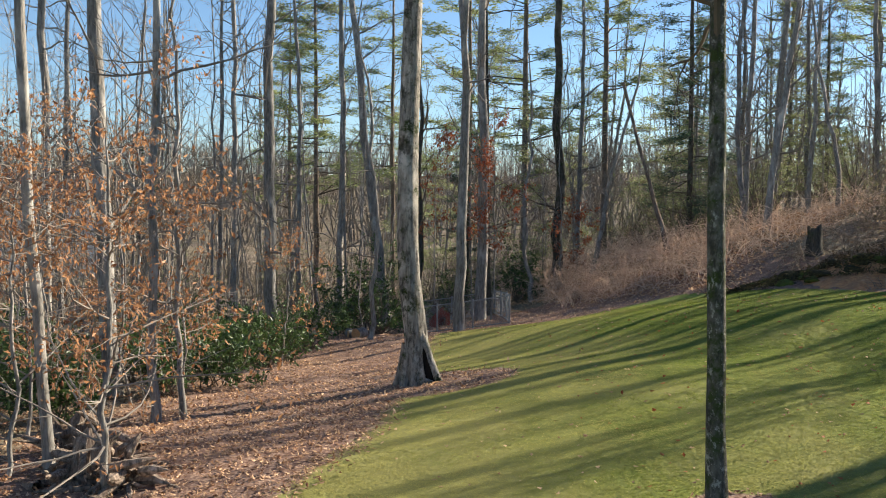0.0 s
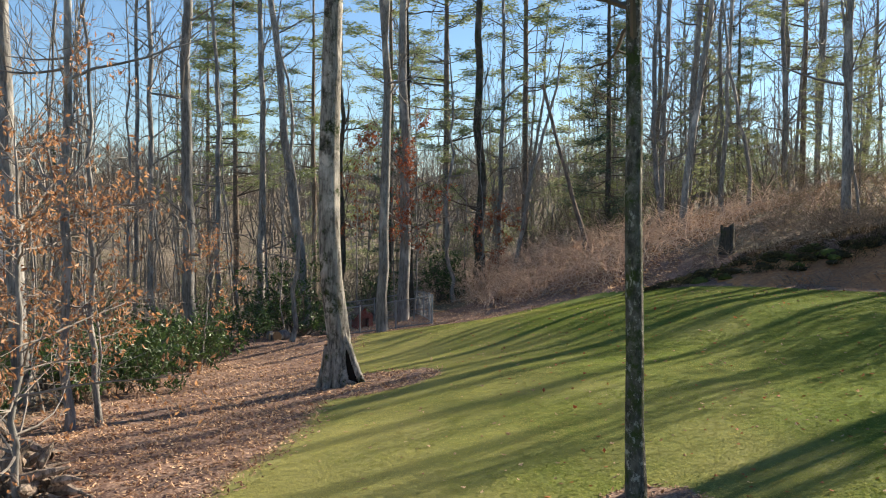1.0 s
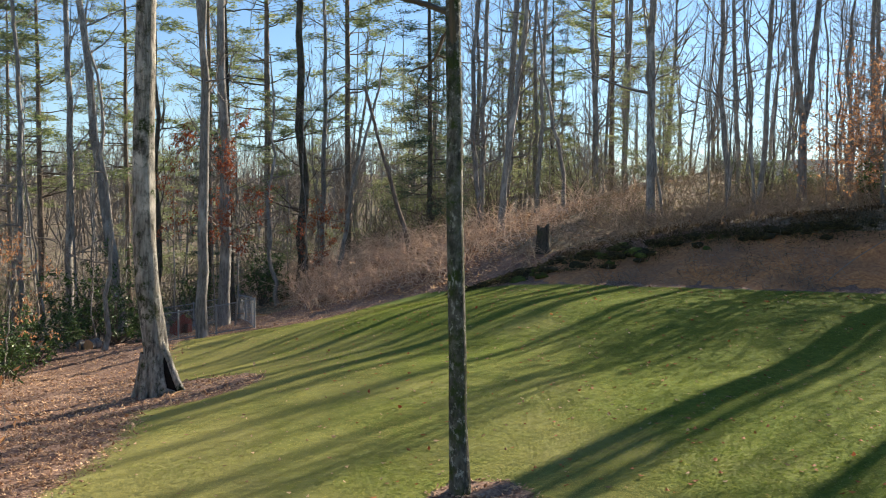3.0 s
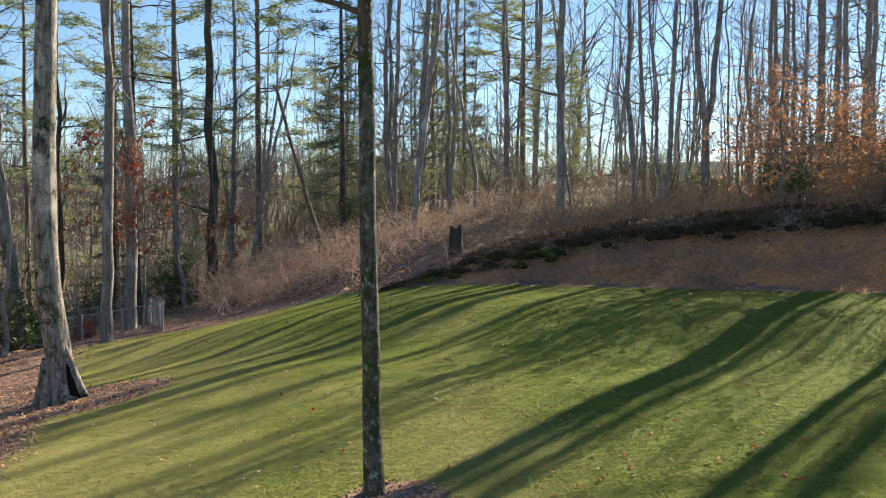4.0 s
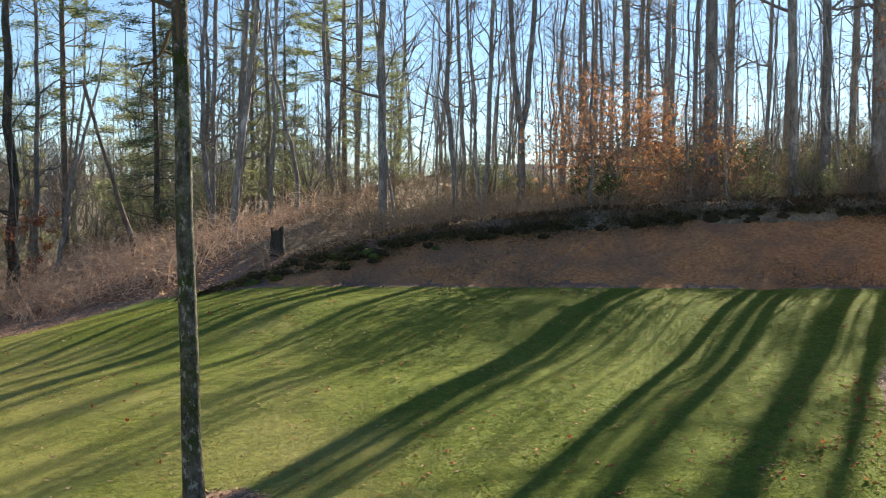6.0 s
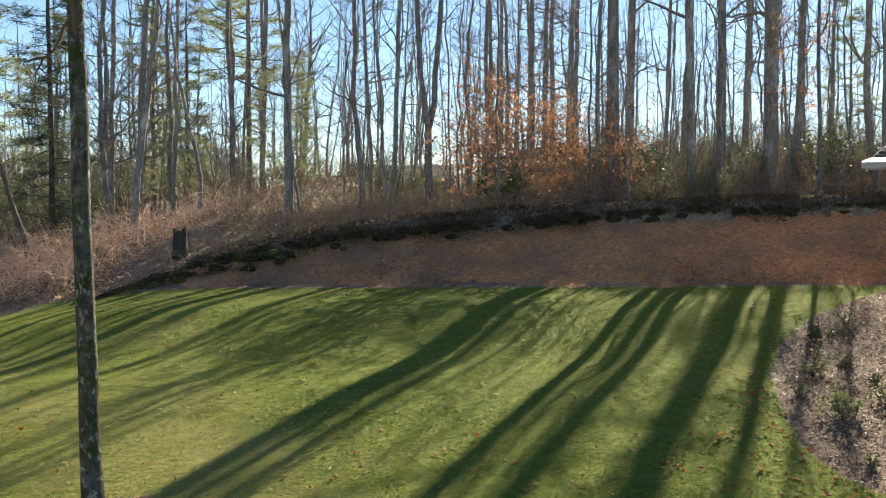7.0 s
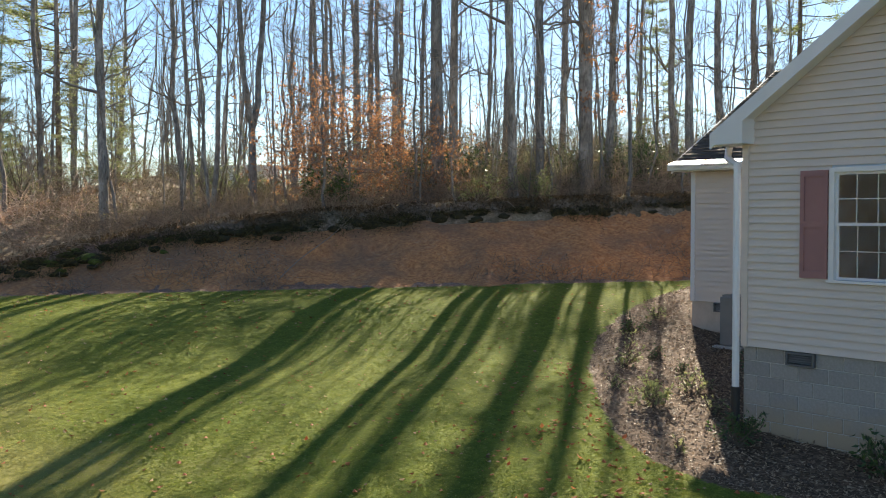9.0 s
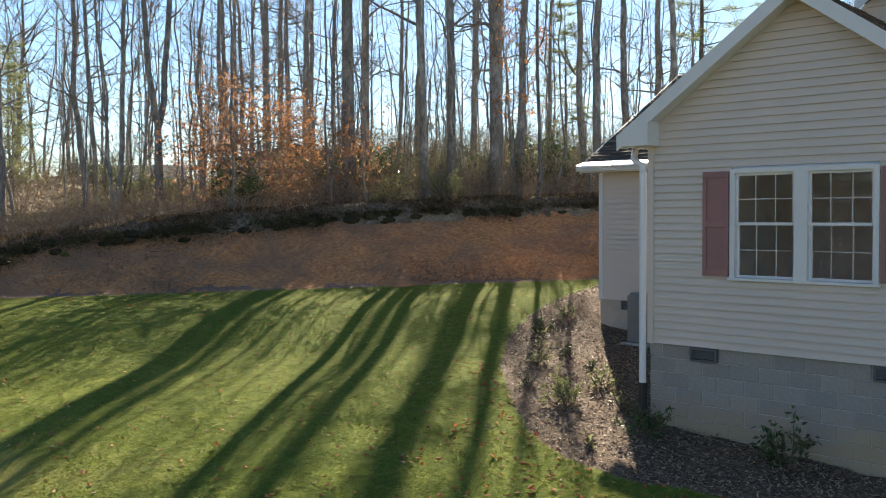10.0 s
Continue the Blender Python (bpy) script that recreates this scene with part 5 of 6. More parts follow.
sh.box(BX0 - 0.28, 0.0, BY0 - 0.33, BY0, mz - 0.13, mz - 0.11)
sh.box(BX0 - 0.28, 0.0, BY0 - 0.33, BY0 - 0.31, mz - 0.11, mz - 0.02)
part("eave_soffit", sh, TRIM, mr)
for y0, y1 in ((BY0 - 0.32, mid_y), (BY1 + 0.32, mid_y)):
    sh = Shell()
    x = BX0 - 0.30
    v = [(x + dx, y, z + dz) for y, z in ((y0, mz), (y1, BR + RT)) for dx in (0, 0.025) for dz in (0.01, -0.17)]
    sh.add(v, [(0, 1, 3, 2), (4, 6, 7, 5), (0, 4, 5, 1), (2, 3, 7, 6), (0, 2, 6, 4), (1, 5, 7, 3)])
    part("rake_board", sh, TRIM, mr)

# upper gable that rises behind
ug = wall("upper_gable", house)
UX0, UX1, UY, UE, UA = 2.2, 8.8, 2.0, 6.22, 8.6
up = (UA - UE) / ((UX1 - UX0) / 2)
sh = Shell()
um = (UX0 + UX1) / 2
sh.add([(UX0, UY, 4.6), (UX1, UY, 4.6), (UX1, UY, UE), (um, UY, UA), (UX0, UY, UE)], [(0, 1, 2, 4), (4, 2, 3, 3)])
part("wall_core", sh, SIDING, ug)
z = UE
while z < UA - 0.15:
    lo, hi = UX0 + (z - UE) / up, UX0 + (z + COURSE - UE) / up
    part("siding_board", lap_board(lo, UX1 - lo + UX0, z, UY, hi, UX1 - hi + UX0), SIDING, ug)
    z += COURSE
beam(ug, "rake_board", (UX0, UY - 0.3, UE + 0.12), (um, UY - 0.3, UA + 0.12), 0.025, 0.21, TRIM)
beam(ug, "rake_board", (UX1 + 0.3, UY - 0.3, UE - 0.3 * up + 0.12), (um + 0.001, UY - 0.3, UA + 0.12), 0.025, 0.21, TRIM)
slope(ug, (UX0, 9.0, UE + 0.1), (UX0, UY - 0.3, UE + 0.1), (um, UY - 0.3, UA + 0.1), (um, 9.0, UA + 0.1), 6)
slope(ug, (UX1 + 0.3, UY - 0.3, UE - 0.3 * up + 0.1), (UX1 + 0.3, 9.0, UE - 0.3 * up + 0.1), (um, 9.0, UA + 0.1), (um, UY - 0.3, UA + 0.1), 7)

# ---- foundation of concrete blocks ----
found = wall("foundation", house)
sh = Shell()
sh.box(0.012, GW - 0.012, 0.032, 0.20, -0.5, FLOOR_Z)
sh.box(0.012, 0.20, 0.20, BY0 + 0.02, -0.5, FLOOR_Z)
sh.box(BX0 + 0.03, 0.2, BY0 + 0.02, BY0 + 0.2, 0.0, FLOOR_Z)
sh.box(BX0 + 0.03, BX0 + 0.2, BY0 + 0.2, BY1, 0.0, FLOOR_Z)
sh.box(GW - 0.2, GW - 0.012, 0.2, BY1, -0.5, FLOOR_Z)
part("mortar_bed", sh, MORTAR, found)


def block_mesh(w, h, d, mat):
    bm = bmesh.new()
    bmesh.ops.create_cube(bm, size=1, matrix=Matrix.Diagonal((w, d, h, 1)))
    bmesh.ops.bevel(bm, geom=[e for e in bm.edges], offset=0.006, segments=1, affect="EDGES")
    me = bpy.data.meshes.new("block")
    bm.to_mesh(me)
    bm.free()
    me.materials.append(mat)
    return me


BW, BH = 0.4064, 0.2032
FULL, HALF = block_mesh(BW - 0.010, BH - 0.010, 0.19, BLOCK), block_mesh(BW / 2 - 0.010, BH - 0.010, 0.19, BLOCK)
VENTS = ((0.65, 1.05), (3.08, 3.48))
for row in range(9):
    z = FLOOR_Z - (row + 0.5) * BH
    x = 0.0 if row % 2 else -BW / 2
    while x < GW - 0.05:
        a, b = max(x, 0.0), min(x + BW, GW)
        spans = [(a, b)]
        for v0, v1 in VENTS if row == 0 else ():
            spans = [q for c, d in spans for q in ((c, min(d, v0)), (max(c, v1), d)) if q[1] - q[0] > 0.03]
        for c, d in spans:
            whole = FULL if d - c > BW * 0.95 else HALF if abs(d - c - BW / 2) < 0.01 else block_mesh(d - c - 0.010, BH - 0.010, 0.19, BLOCK)
            o = part("block", whole, None, found)
            o.location = ((c + d) / 2, 0.117 + 0.004 * math.sin(x * 7 + row), z)
        x += BW
sh = Shell()
for a, b, c, d in ((BX0 + 0.01, -3.68, 0.0, FLOOR_Z), (-3.40, 0.0, 0.0, FLOOR_Z), (-3.68, -3.40, 0.0, FLOOR_Z - BH)):
    sh.box(a, b, BY0 + 0.008, BY0 + 0.05, c, d)
part("parging", sh, BLOCK_TAN, found, "smooth tan parging")
for row in range(9):  # side of the projecting gable
    z = FLOOR_Z - (row + 0.5) * BH
    y = 0.21 + (BW / 2 if row % 2 else 0)
    while y < BY0:
        o = part("block", FULL, None, found)
        o.location, o.rotation_euler = (0.105, y + BW / 2, z), (0, 0, math.pi / 2)
        y += BW


def foundation_vent(x0, x1, y):
    v = wall("foundation_vent", house)
    v["label"] = "dark grey louvred foundation vent"
    z0, z1 = FLOOR_Z - BH + 0.005, FLOOR_Z - 0.012
    sh = Shell()
    sh.box(x0, x1, y - 0.03, y + 0.05, z1 - 0.03, z1)
    sh.box(x0, x1, y - 0.03, y + 0.05, z0, z0 + 0.025)
    sh.box(x0, x0 + 0.03, y - 0.03, y + 0.05, z0 + 0.025, z1 - 0.03)
    sh.box(x1 - 0.03, x1, y - 0.03, y + 0.05, z0 + 0.025, z1 - 0.03)
    part("vent_frame", sh, VENT, v)
    sh = Shell()
    sh.box(x0 + 0.03, x1 - 0.03, y + 0.03, y + 0.05, z0 + 0.025, z1 - 0.03)
    part("vent_back", sh, BLACK_PIPE, v)
    for k in range(4):
        zc = z0 + 0.045 + k * 0.03
        sh = Shell()
        sh.add([(x0 + 0.03, y - 0.015, zc), (x1 - 0.03, y - 0.015, zc), (x1 - 0.03, y + 0.025, zc + 0.022), (x0 + 0.03, y + 0.025, zc + 0.022),
                (x0 + 0.03, y - 0.015, zc - 0.004), (x1 - 0.03, y - 0.015, zc - 0.004)], [(0, 1, 2, 3), (0, 4, 5, 1)])
        part("louvre", sh, CABINET, v)


for v0, v1 in VENTS:
    foundation_vent(v0, v1, 0.0)
foundation_vent(-3.68, -3.40, BY0)


# ---- twin window with shutters ----
def window():
    w = wall("window", house)
    w["label"] = "white twin double-hung window with grilles"
    x0, x1, z0, z1 = WIN
    m = (x0 + x1) / 2
    for nm, b in (("window_frame", (x0 - 0.01, x0 + 0.055, z0, z1)), ("window_frame", (x1 - 0.055, x1 + 0.01, z0, z1)), ("mullion", (m - 0.085, m + 0.085, z0, z1 - 0.05)),
                  ("head", (x0 + 0.055, x1 - 0.055, z1 - 0.05, z1 + 0.01)), ("window_sill", (x0 - 0.03, x1 + 0.03, z0 - 0.035, z0))):
        sh = Shell()
        sh.box(b[0], b[1], -0.045 if nm != "window_sill" else -0.07, 0.10, b[2], b[3])
        part(nm, sh, TRIM, w)
    for a, b in ((x0 + 0.055, m - 0.085), (m + 0.085, x1 - 0.055)):
        zc = (z0 + z1) / 2
        for lo, hi, y in ((z0, zc + 0.02, 0.035), (zc - 0.02, z1 - 0.05, 0.0)):
            s = wall("sash", house)
            s.parent = w
            sh = Shell()
            t = 0.035
            sh.box(a, a + t, y, y + 0.03, lo, hi)
            sh.box(b - t, b, y, y + 0.03, lo, hi)
            sh.box(a + t, b - t, y, y + 0.03, lo, lo + t)
            sh.box(a + t, b - t, y, y + 0.03, hi - t, hi)
            part("sash_frame", sh, TRIM, s)
            sh = Shell()
            for k in (1, 2):
                xc = a + (b - a) * k / 3
                sh.box(xc - 0.006, xc + 0.006, y + 0.018, y + 0.024, lo + t, hi - t)
            zm = (lo + hi) / 2
            sh.box(a + t, b - t, y + 0.017, y + 0.025, zm - 0.006, zm + 0.006)
            part("grille", sh, TRIM, s)
            sh = Shell()
            sh.box(a + t, b - t, y + 0.010, y + 0.014, lo + t, hi - t)
            part("pane", sh, GLASS, s).visible_shadow = False
    # the dim room behind the panes
    sh = Shell()
    X0, X1, Y0, Y1, Z0, Z1 = 0.15, GW - 0.15, 0.17, 4.6, FLOOR_Z + 0.02, EAVE_Z - 0.05
    v = [(x, y, z) for x in (X0, X1) for y in (Y0, Y1) for z in (Z0, Z1)]
    sh.add(v, [(0, 1, 3, 2), (4, 6, 7, 5), (2, 3, 7, 6), (0, 2, 6, 4), (1, 5, 7, 3)])
    part("room_lining", sh, ROOM, house)


window()


def shutter(x0, x1):
    s = wall("shutter", house)
    s["label"] = "faded red raised-panel shutter"
    z0, z1 = WIN[2] + 0.01, WIN[3] - 0.02
    sh = Shell()
    sh.box(x0, x1, -0.035, -0.018, z0, z1)
    part("panel", sh, SHUTTER, s)
    sh = Shell()
    for b in ((x0, x0 + 0.055, z0, z1), (x1 - 0.055, x1, z0, z1), (x0 + 0.055, x1 - 0.055, z0, z0 + 0.09), (x0 + 0.055, x1 - 0.055, z1 - 0.08, z1), (x0 + 0.055, x1 - 0.055, (z0 + z1) / 2 - 0.04, (z0 + z1) / 2 + 0.04)):
        sh.box(b[0], b[1], -0.052, -0.035, b[2], b[3])
    part("shutter_frame", sh, SHUTTER, s)


shutter(WIN[0] - 0.40, WIN[0] - 0.03)
shutter(WIN[1] + 0.03, WIN[1] + 0.40)


def downspout():
    d = wall("downspout", house)
    d["label"] = "white downspout with a black drain pipe at its foot"
    sh = Shell()
    p = [(-0.42, 0.35, ez - 0.06), (-0.42, 0.30, ez - 0.14), (-0.33, 0.12, ez - 0.30), (-0.10, -0.02, ez - 0.40), (-0.075, -0.05, ez - 0.52), (-0.075, -0.05, FLOOR_Z), (-0.075, -0.05, 0.88)]
    sh.tubes([p], np.full((1, len(p)), 0.052), 8)
    part("spout_pipe", sh, GUTTER, d, smooth=False)
    sh = Shell()
    p = [(-0.075, -0.05, 0.94), (-0.075, -0.05, 0.45), (-0.085, -0.08, 0.22)]
    sh.tubes([p], np.full((1, 3), 0.062), 10)
    part("drain_pipe", sh, BLACK_PIPE, d, "black plastic drain pipe")


downspout()
sh = Shell()
sh.box(-0.47, -0.34, 0.0, 4.75, ez - 0.11, ez - 0.09)
sh.box(-0.47, -0.46, 0.0, 4.75, ez - 0.09, ez)
part("gutter", sh, GUTTER, gr)


def utility_cabinet():
    c = tagged(new("utility_cabinet"), "grey metal utility cabinet beside the house foundation", "cabinet")
    c.matrix_world = HOUSE @ pose(-2.83, 4.53, float(terrain(17.24, 7.83)))
    bm = bmesh.new()
    bmesh.ops.create_cube(bm, size=1, matrix=Matrix.Translation((0, 0, 0.50)) @ Matrix.Diagonal((0.46, 0.42, 1.02, 1)))
    bmesh.ops.bevel(bm, geom=bm.edges[:], offset=0.05, segments=3, affect="EDGES")
    me = bpy.data.meshes.new("cabinet_body")
    bm.to_mesh(me)
    bm.free()
    me.materials.append(CABINET)
    part("cabinet_body", me, None, c)
    sh = Shell()
    sh.box(-0.31, 0.31, -0.30, 0.30, -0.1, 0.02)
    part("plinth", sh, MORTAR, c)


utility_cabinet()


def ceiling_lamp():
    """The small warm lamp that burns in the room behind the window."""
    e = tagged(new("ceiling_lamp"), "small warm ceiling lamp lit inside the room", "lamp")
    e.matrix_world = HOUSE @ pose(3.02, 0.95, EAVE_Z - 0.05)
    sh = Shell()
    sh.tubes([[(0, 0, 0.0), (0, 0, -0.5)]], [[0.012, 0.012]], 6)
    part("stem", sh, BRONZE, e)
    m, nt, b = material("lamp_glow", 0.5)
    b.inputs["Base Color"].default_value = (0.9, 0.6, 0.35, 1)
    b.inputs["Emission Color"].default_value = (1.0, 0.55, 0.25, 1)
    b.inputs["Emission Strength"].default_value = 3.0
    sh = Shell()
    sh.tubes([[(0, 0, -0.5), (0, 0, -0.55), (0, 0, -0.62), (0, 0, -0.64)]], [[0.03, 0.085, 0.11, 0.02]], 12)
    part("shade", sh, m, e, smooth=True)


ceiling_lamp()

# ---- dog pen of chain link ----
STEEL = plain("galvanised_steel", (0.24, 0.25, 0.26), 0.55, metal=0.2, vary=0.1)
RED_WOOD = plain("red_painted_wood", (0.26, 0.06, 0.045), 0.7, vary=0.2, scale=6)
FELT = plain("roof_felt", (0.10, 0.07, 0.06), 0.9)
CUT_WOOD = plain("cut_wood", (0.50, 0.30, 0.15), 0.85, vary=0.25, scale=10)
DEAD_WOOD = bark("weathered_wood", (0.06, 0.042, 0.032), (0.36, 0.28, 0.22), spots=0.2)


def post(parent, x, y, z, h, r=0.03):
    sh = Shell()
    sh.tubes([[(x, y, z - 0.2), (x, y, z + h)]], [[r, r]], 8)
    sh.tubes([[(x, y, z + h), (x, y, z + h + 0.03), (x, y, z + h + 0.045)]], [[r * 1.25, r * 1.2, 0.004]], 8)
    part("post", sh, STEEL, parent)


def link_panel(parent, p, q, h, gap=0.075):
    """A run of chain link between two ground points, with rails above and below."""
    p, q = np.array(p), np.array(q)
    ln = np.linalg.norm(q - p)
    up = np.array([0, 0, 1.0])
    for k, nm in ((h - 0.02, "top_rail"), (0.06, "bottom_rail")):
        sh = Shell()
        sh.tubes([[p + up * k, q + up * k]], [[0.02, 0.02]], 6)
        part(nm, sh, STEEL, parent)
    n = int(ln / gap)
    rows = []
    for i in range(-int(h / gap), n):
        for sgn in (1, -1):
            a, b = i * gap, i * gap + h
            z0, z1 = (0.06, h) if sgn == 1 else (h, 0.06)
            if b < 0 or a > ln:
                continue
            t0, t1 = max(0, -a / h), min(1, (ln - a) / h)
            rows.append([p + (q - p) / ln * (a + h * t) + up * (z0 + (z1 - z0) * t) for t in (t0, t1)])
    sh = Shell()
    sh.tubes(np.array(rows), np.full((len(rows), 2), 0.0024), 3)
    tagged(part("wire_mesh", sh, STEEL, parent), "diagonal galvanised wires", kind="stuff")


def ground_at(x, y):
    return (x, y, float(terrain(x, y)))


pen = tagged(new("dog_pen"), "low galvanised chain-link dog pen under the trees", "fence")
PEN_H = 0.98
front = [ground_at(-1.3, 32.6), ground_at(-0.17, 32.3), ground_at(1.05, 31.75), ground_at(2.24, 30.9)]
back = [ground_at(2.24, 30.9), ground_at(2.30, 33.2), ground_at(2.25, 35.6), ground_at(2.15, 38.2)]
rear = [ground_at(2.15, 38.2), ground_at(0.4, 39.0), ground_at(-1.5, 39.6)]
for line in (front, back, rear):
    for a, b in zip(line, line[1:]):
        link_panel(pen, a, b, PEN_H, 0.22 if line is back else 0.075)
for q in front + back[1:] + rear[1:]:
    post(pen, *q, PEN_H)


def dog_house():
    d = thing("dog_house", -0.1, 36.0, float(terrain(-0.1, 36.0)), "small red wooden dog house with a pitched roof", "dog house", turn=20)
    sh = Shell()
    sh.box(-0.3, 0.3, 0.33, 0.35, 0, 0.55)
    sh.box(-0.3, -0.28, -0.33, 0.33, 0, 0.55)
    sh.box(0.28, 0.3, -0.33, 0.33, 0, 0.55)
    sh.box(-0.3, -0.14, -0.35, -0.33, 0, 0.55)
    sh.box(0.14, 0.3, -0.35, -0.33, 0, 0.55)
    sh.box(-0.14, 0.14, -0.35, -0.33, 0.42, 0.55)
    for y in (-0.35, 0.35):
        sh.add([(-0.3, y, 0.55), (0.3, y, 0.55), (0, y, 0.84)], [(0, 1, 2, 2)])
    part("body", sh, RED_WOOD, d)
    for sg in (-1, 1):
        sh = Shell()
        sh.add([(0, -0.42, 0.86), (0, 0.42, 0.86), (sg * 0.38, 0.42, 0.50), (sg * 0.38, -0.42, 0.50), (0, -0.42, 0.89), (0, 0.42, 0.89), (sg * 0.38, 0.42, 0.53), (sg * 0.38, -0.42, 0.53)],
               [(0, 1, 2, 3), (4, 7, 6, 5), (0, 4, 5, 1), (1, 5, 6, 2), (2, 6, 7, 3), (3, 7, 4, 0)])
        part("roof_panel", sh, FELT, d)


dog_house()


# ---- dead wood ----
def round_log(x, y, z, ln, r, turn, label, tip=0.0):
    e = thing("log", x, y, z, label, "log", "cut logs", turn)
    sh = Shell()
    n = 7
    p = np.stack([np.linspace(-ln / 2, ln / 2, n), np.zeros(n), np.linspace(0, tip, n) + r], -1)
    sh.tubes(p[None], (r * (1 + 0.05 * np.sin(np.arange(n) * 2.1)))[None], 14)
    part("bark", sh, BARK_GREY, e, smooth=True)
    for s in (-1, 1):
        sh = Shell()
        th = np.arange(14) * 2 * np.pi / 14
        c = np.array([s * (ln / 2 + 0.004), 0, r + (tip if s > 0 else 0)])
        sh.add([c + (0, r * 0.97 * math.cos(a), r * 0.97 * math.sin(a)) for a in th], [list(range(14))])
        part("cut_end", sh, CUT_WOOD, e, "pale sawn end")


for x, y, ln, r, tn in ((-2.95, 33.3, 0.5, 0.19, 60), (-3.35, 33.9, 0.45, 0.17, 110), (-3.2, 33.6, 0.4, 0.15, 20)):
    round_log(x, y, float(terrain(x, y)) - 0.02, ln, r, tn, "short sawn log lying at the edge of the mulch")


def stick(x, y, ln, turn, label):
    e = thing("stick", x, y, float(terrain(x, y)), label, "branch", turn=turn)
    u = np.linspace(0, 1, 8)
    p = np.stack([u * ln, 0.05 * np.sin(u * 5), 0.02 + 0.05 * np.sin(u * 3.1)], -1)
    sh = Shell()
    sh.tubes(p[None], np.linspace(0.018, 0.007, 8)[None], 6)
    part("stem", sh, CUT_WOOD, e)


stick(-0.24, 18.05, 0.55, 35, "pale dead stick at the roots of the great tree")
stick(3.1, 36.2, 1.5, 150, "dead branch on the litter beside the pen")


def root_wad(x, y, seed, spread):
    """A heap of weathered, splintered stump wood and broken roots."""
    rng = np.random.default_rng(seed)
    e = thing("wood_heap", x, y, float(terrain(x, y)) - 0.03, "heap of weathered splintered stump wood and roots", "stump")
    for k in range(46):
        ln, r = rng.uniform(0.25, 0.85), rng.uniform(0.025, 0.085)
        c = rng.normal(size=3) * np.array([0.42, 0.3, 0.0]) * spread
        c[2] = r + max(0.0, 0.46 - 0.55 * math.hypot(c[0], c[1])) * rng.random()
        d = directions(rng, 1, 0.0)[0] * np.array([1, 1, 0.45])
        p = limb(rng, c[None], d[None] / np.linalg.norm(d), [ln], 5, -0.1, 0.13)[0]
        p[:, 2] = np.maximum(p[:, 2], r * 0.5)
        sh = Shell()
        sh.tubes(p[None], (r * np.array([0.75, 1.1, 0.95, 0.6, 0.12]) * rng.uniform(0.75, 1.2, 5))[None], 6)
        part("root", sh, DEAD_WOOD, e)
    sh = Shell()  # the upright broken slab of the stump
    p = np.array([[-0.25, 0.1, 0.0], [-0.22, 0.12, 0.25], [-0.2, 0.1, 0.48], [-0.14, 0.1, 0.66]])
    sh.tubes(p[None], np.array([[0.2, 0.17, 0.13, 0.03]]), 7)
    part("stump_wood", sh, DEAD_WOOD, e)


root_wad(-4.7, 12.6, 44, 1.1)
root_wad(-4.3, 12.1, 45, 0.8)
root_wad(-5.3, 13.9, 46, 0.9)


def old_stump(x, y):
    e = thing("stump", x, y, float(terrain(x, y)) - 0.05, "rotten hollow stump with a broken rim on the bank", "stump")
    rng = np.random.default_rng(3)
    n, m = 18, 8
    th = np.arange(n) * 2 * np.pi / n
    rim = 0.85 + rng.uniform(-0.16, 0.16, n)
    v, f = [], []
    for k in range(m):
        u = k / (m - 1)
        for i in range(n):
            r = 0.20 + 0.12 * (1 - u) ** 3 + 0.03 * math.sin(3 * th[i]) + rng.normal() * 0.008
            v.append((r * math.cos(th[i]), r * math.sin(th[i]), u * rim[i]))
    for i in range(n):
        v.append((0.13 * math.cos(th[i]), 0.13 * math.sin(th[i]), rim[i] * 0.95))
    for i in range(n):
        v.append((0.11 * math.cos(th[i]), 0.11 * math.sin(th[i]), 0.35))
    m += 2
    f = [(k * n + i, k * n + (i + 1) % n, (k + 1) * n + (i + 1) % n, (k + 1) * n + i) for k in range(m - 1) for i in range(n)]
    sh = Shell()
    sh.add(v, f)
    part("stump_wood", sh, BARK_DARK, e, smooth=True)


old_stump(11.1, 27.75)


def bank_point(s, v):
    """A place on the clay bank: s metres along, v of its height."""
    bx, by = 8.4 + 0.733 * s, 25.3 - 0.68 * s
    h = float(bank_height(np.array(s)))
    d = 0.1 + v * (0.5 + BANK_RUN * (h + 0.16))
    return (bx + 0.68 * d, by + 0.733 * d, float(lawn_z(bx, by)) - 0.12 + v * (h + 0.16))


def bank_pole():
    e = tagged(new("pole"), "thin pale dead pole leaning on the clay bank", "branch")
    a, b = Vector(bank_point(9.0, 0.12)), Vector(bank_point(11.0, 1.05))
    u = np.linspace(0, 1, 9)
    p = np.array([a.lerp(b, k) for k in u]) + np.stack([0 * u, 0 * u, 0.16 + 0.05 * np.sin(u * 7)], -1) + np.array([-0.68, -0.733, 0]) * 0.16
    sh = Shell()
    sh.tubes(p[None], np.linspace(0.016, 0.008, 9)[None], 6)
    part("stem", sh, plain("bleached_wood", (0.24, 0.20, 0.16), 0.9, vary=0.25, scale=6), e)


bank_pole()


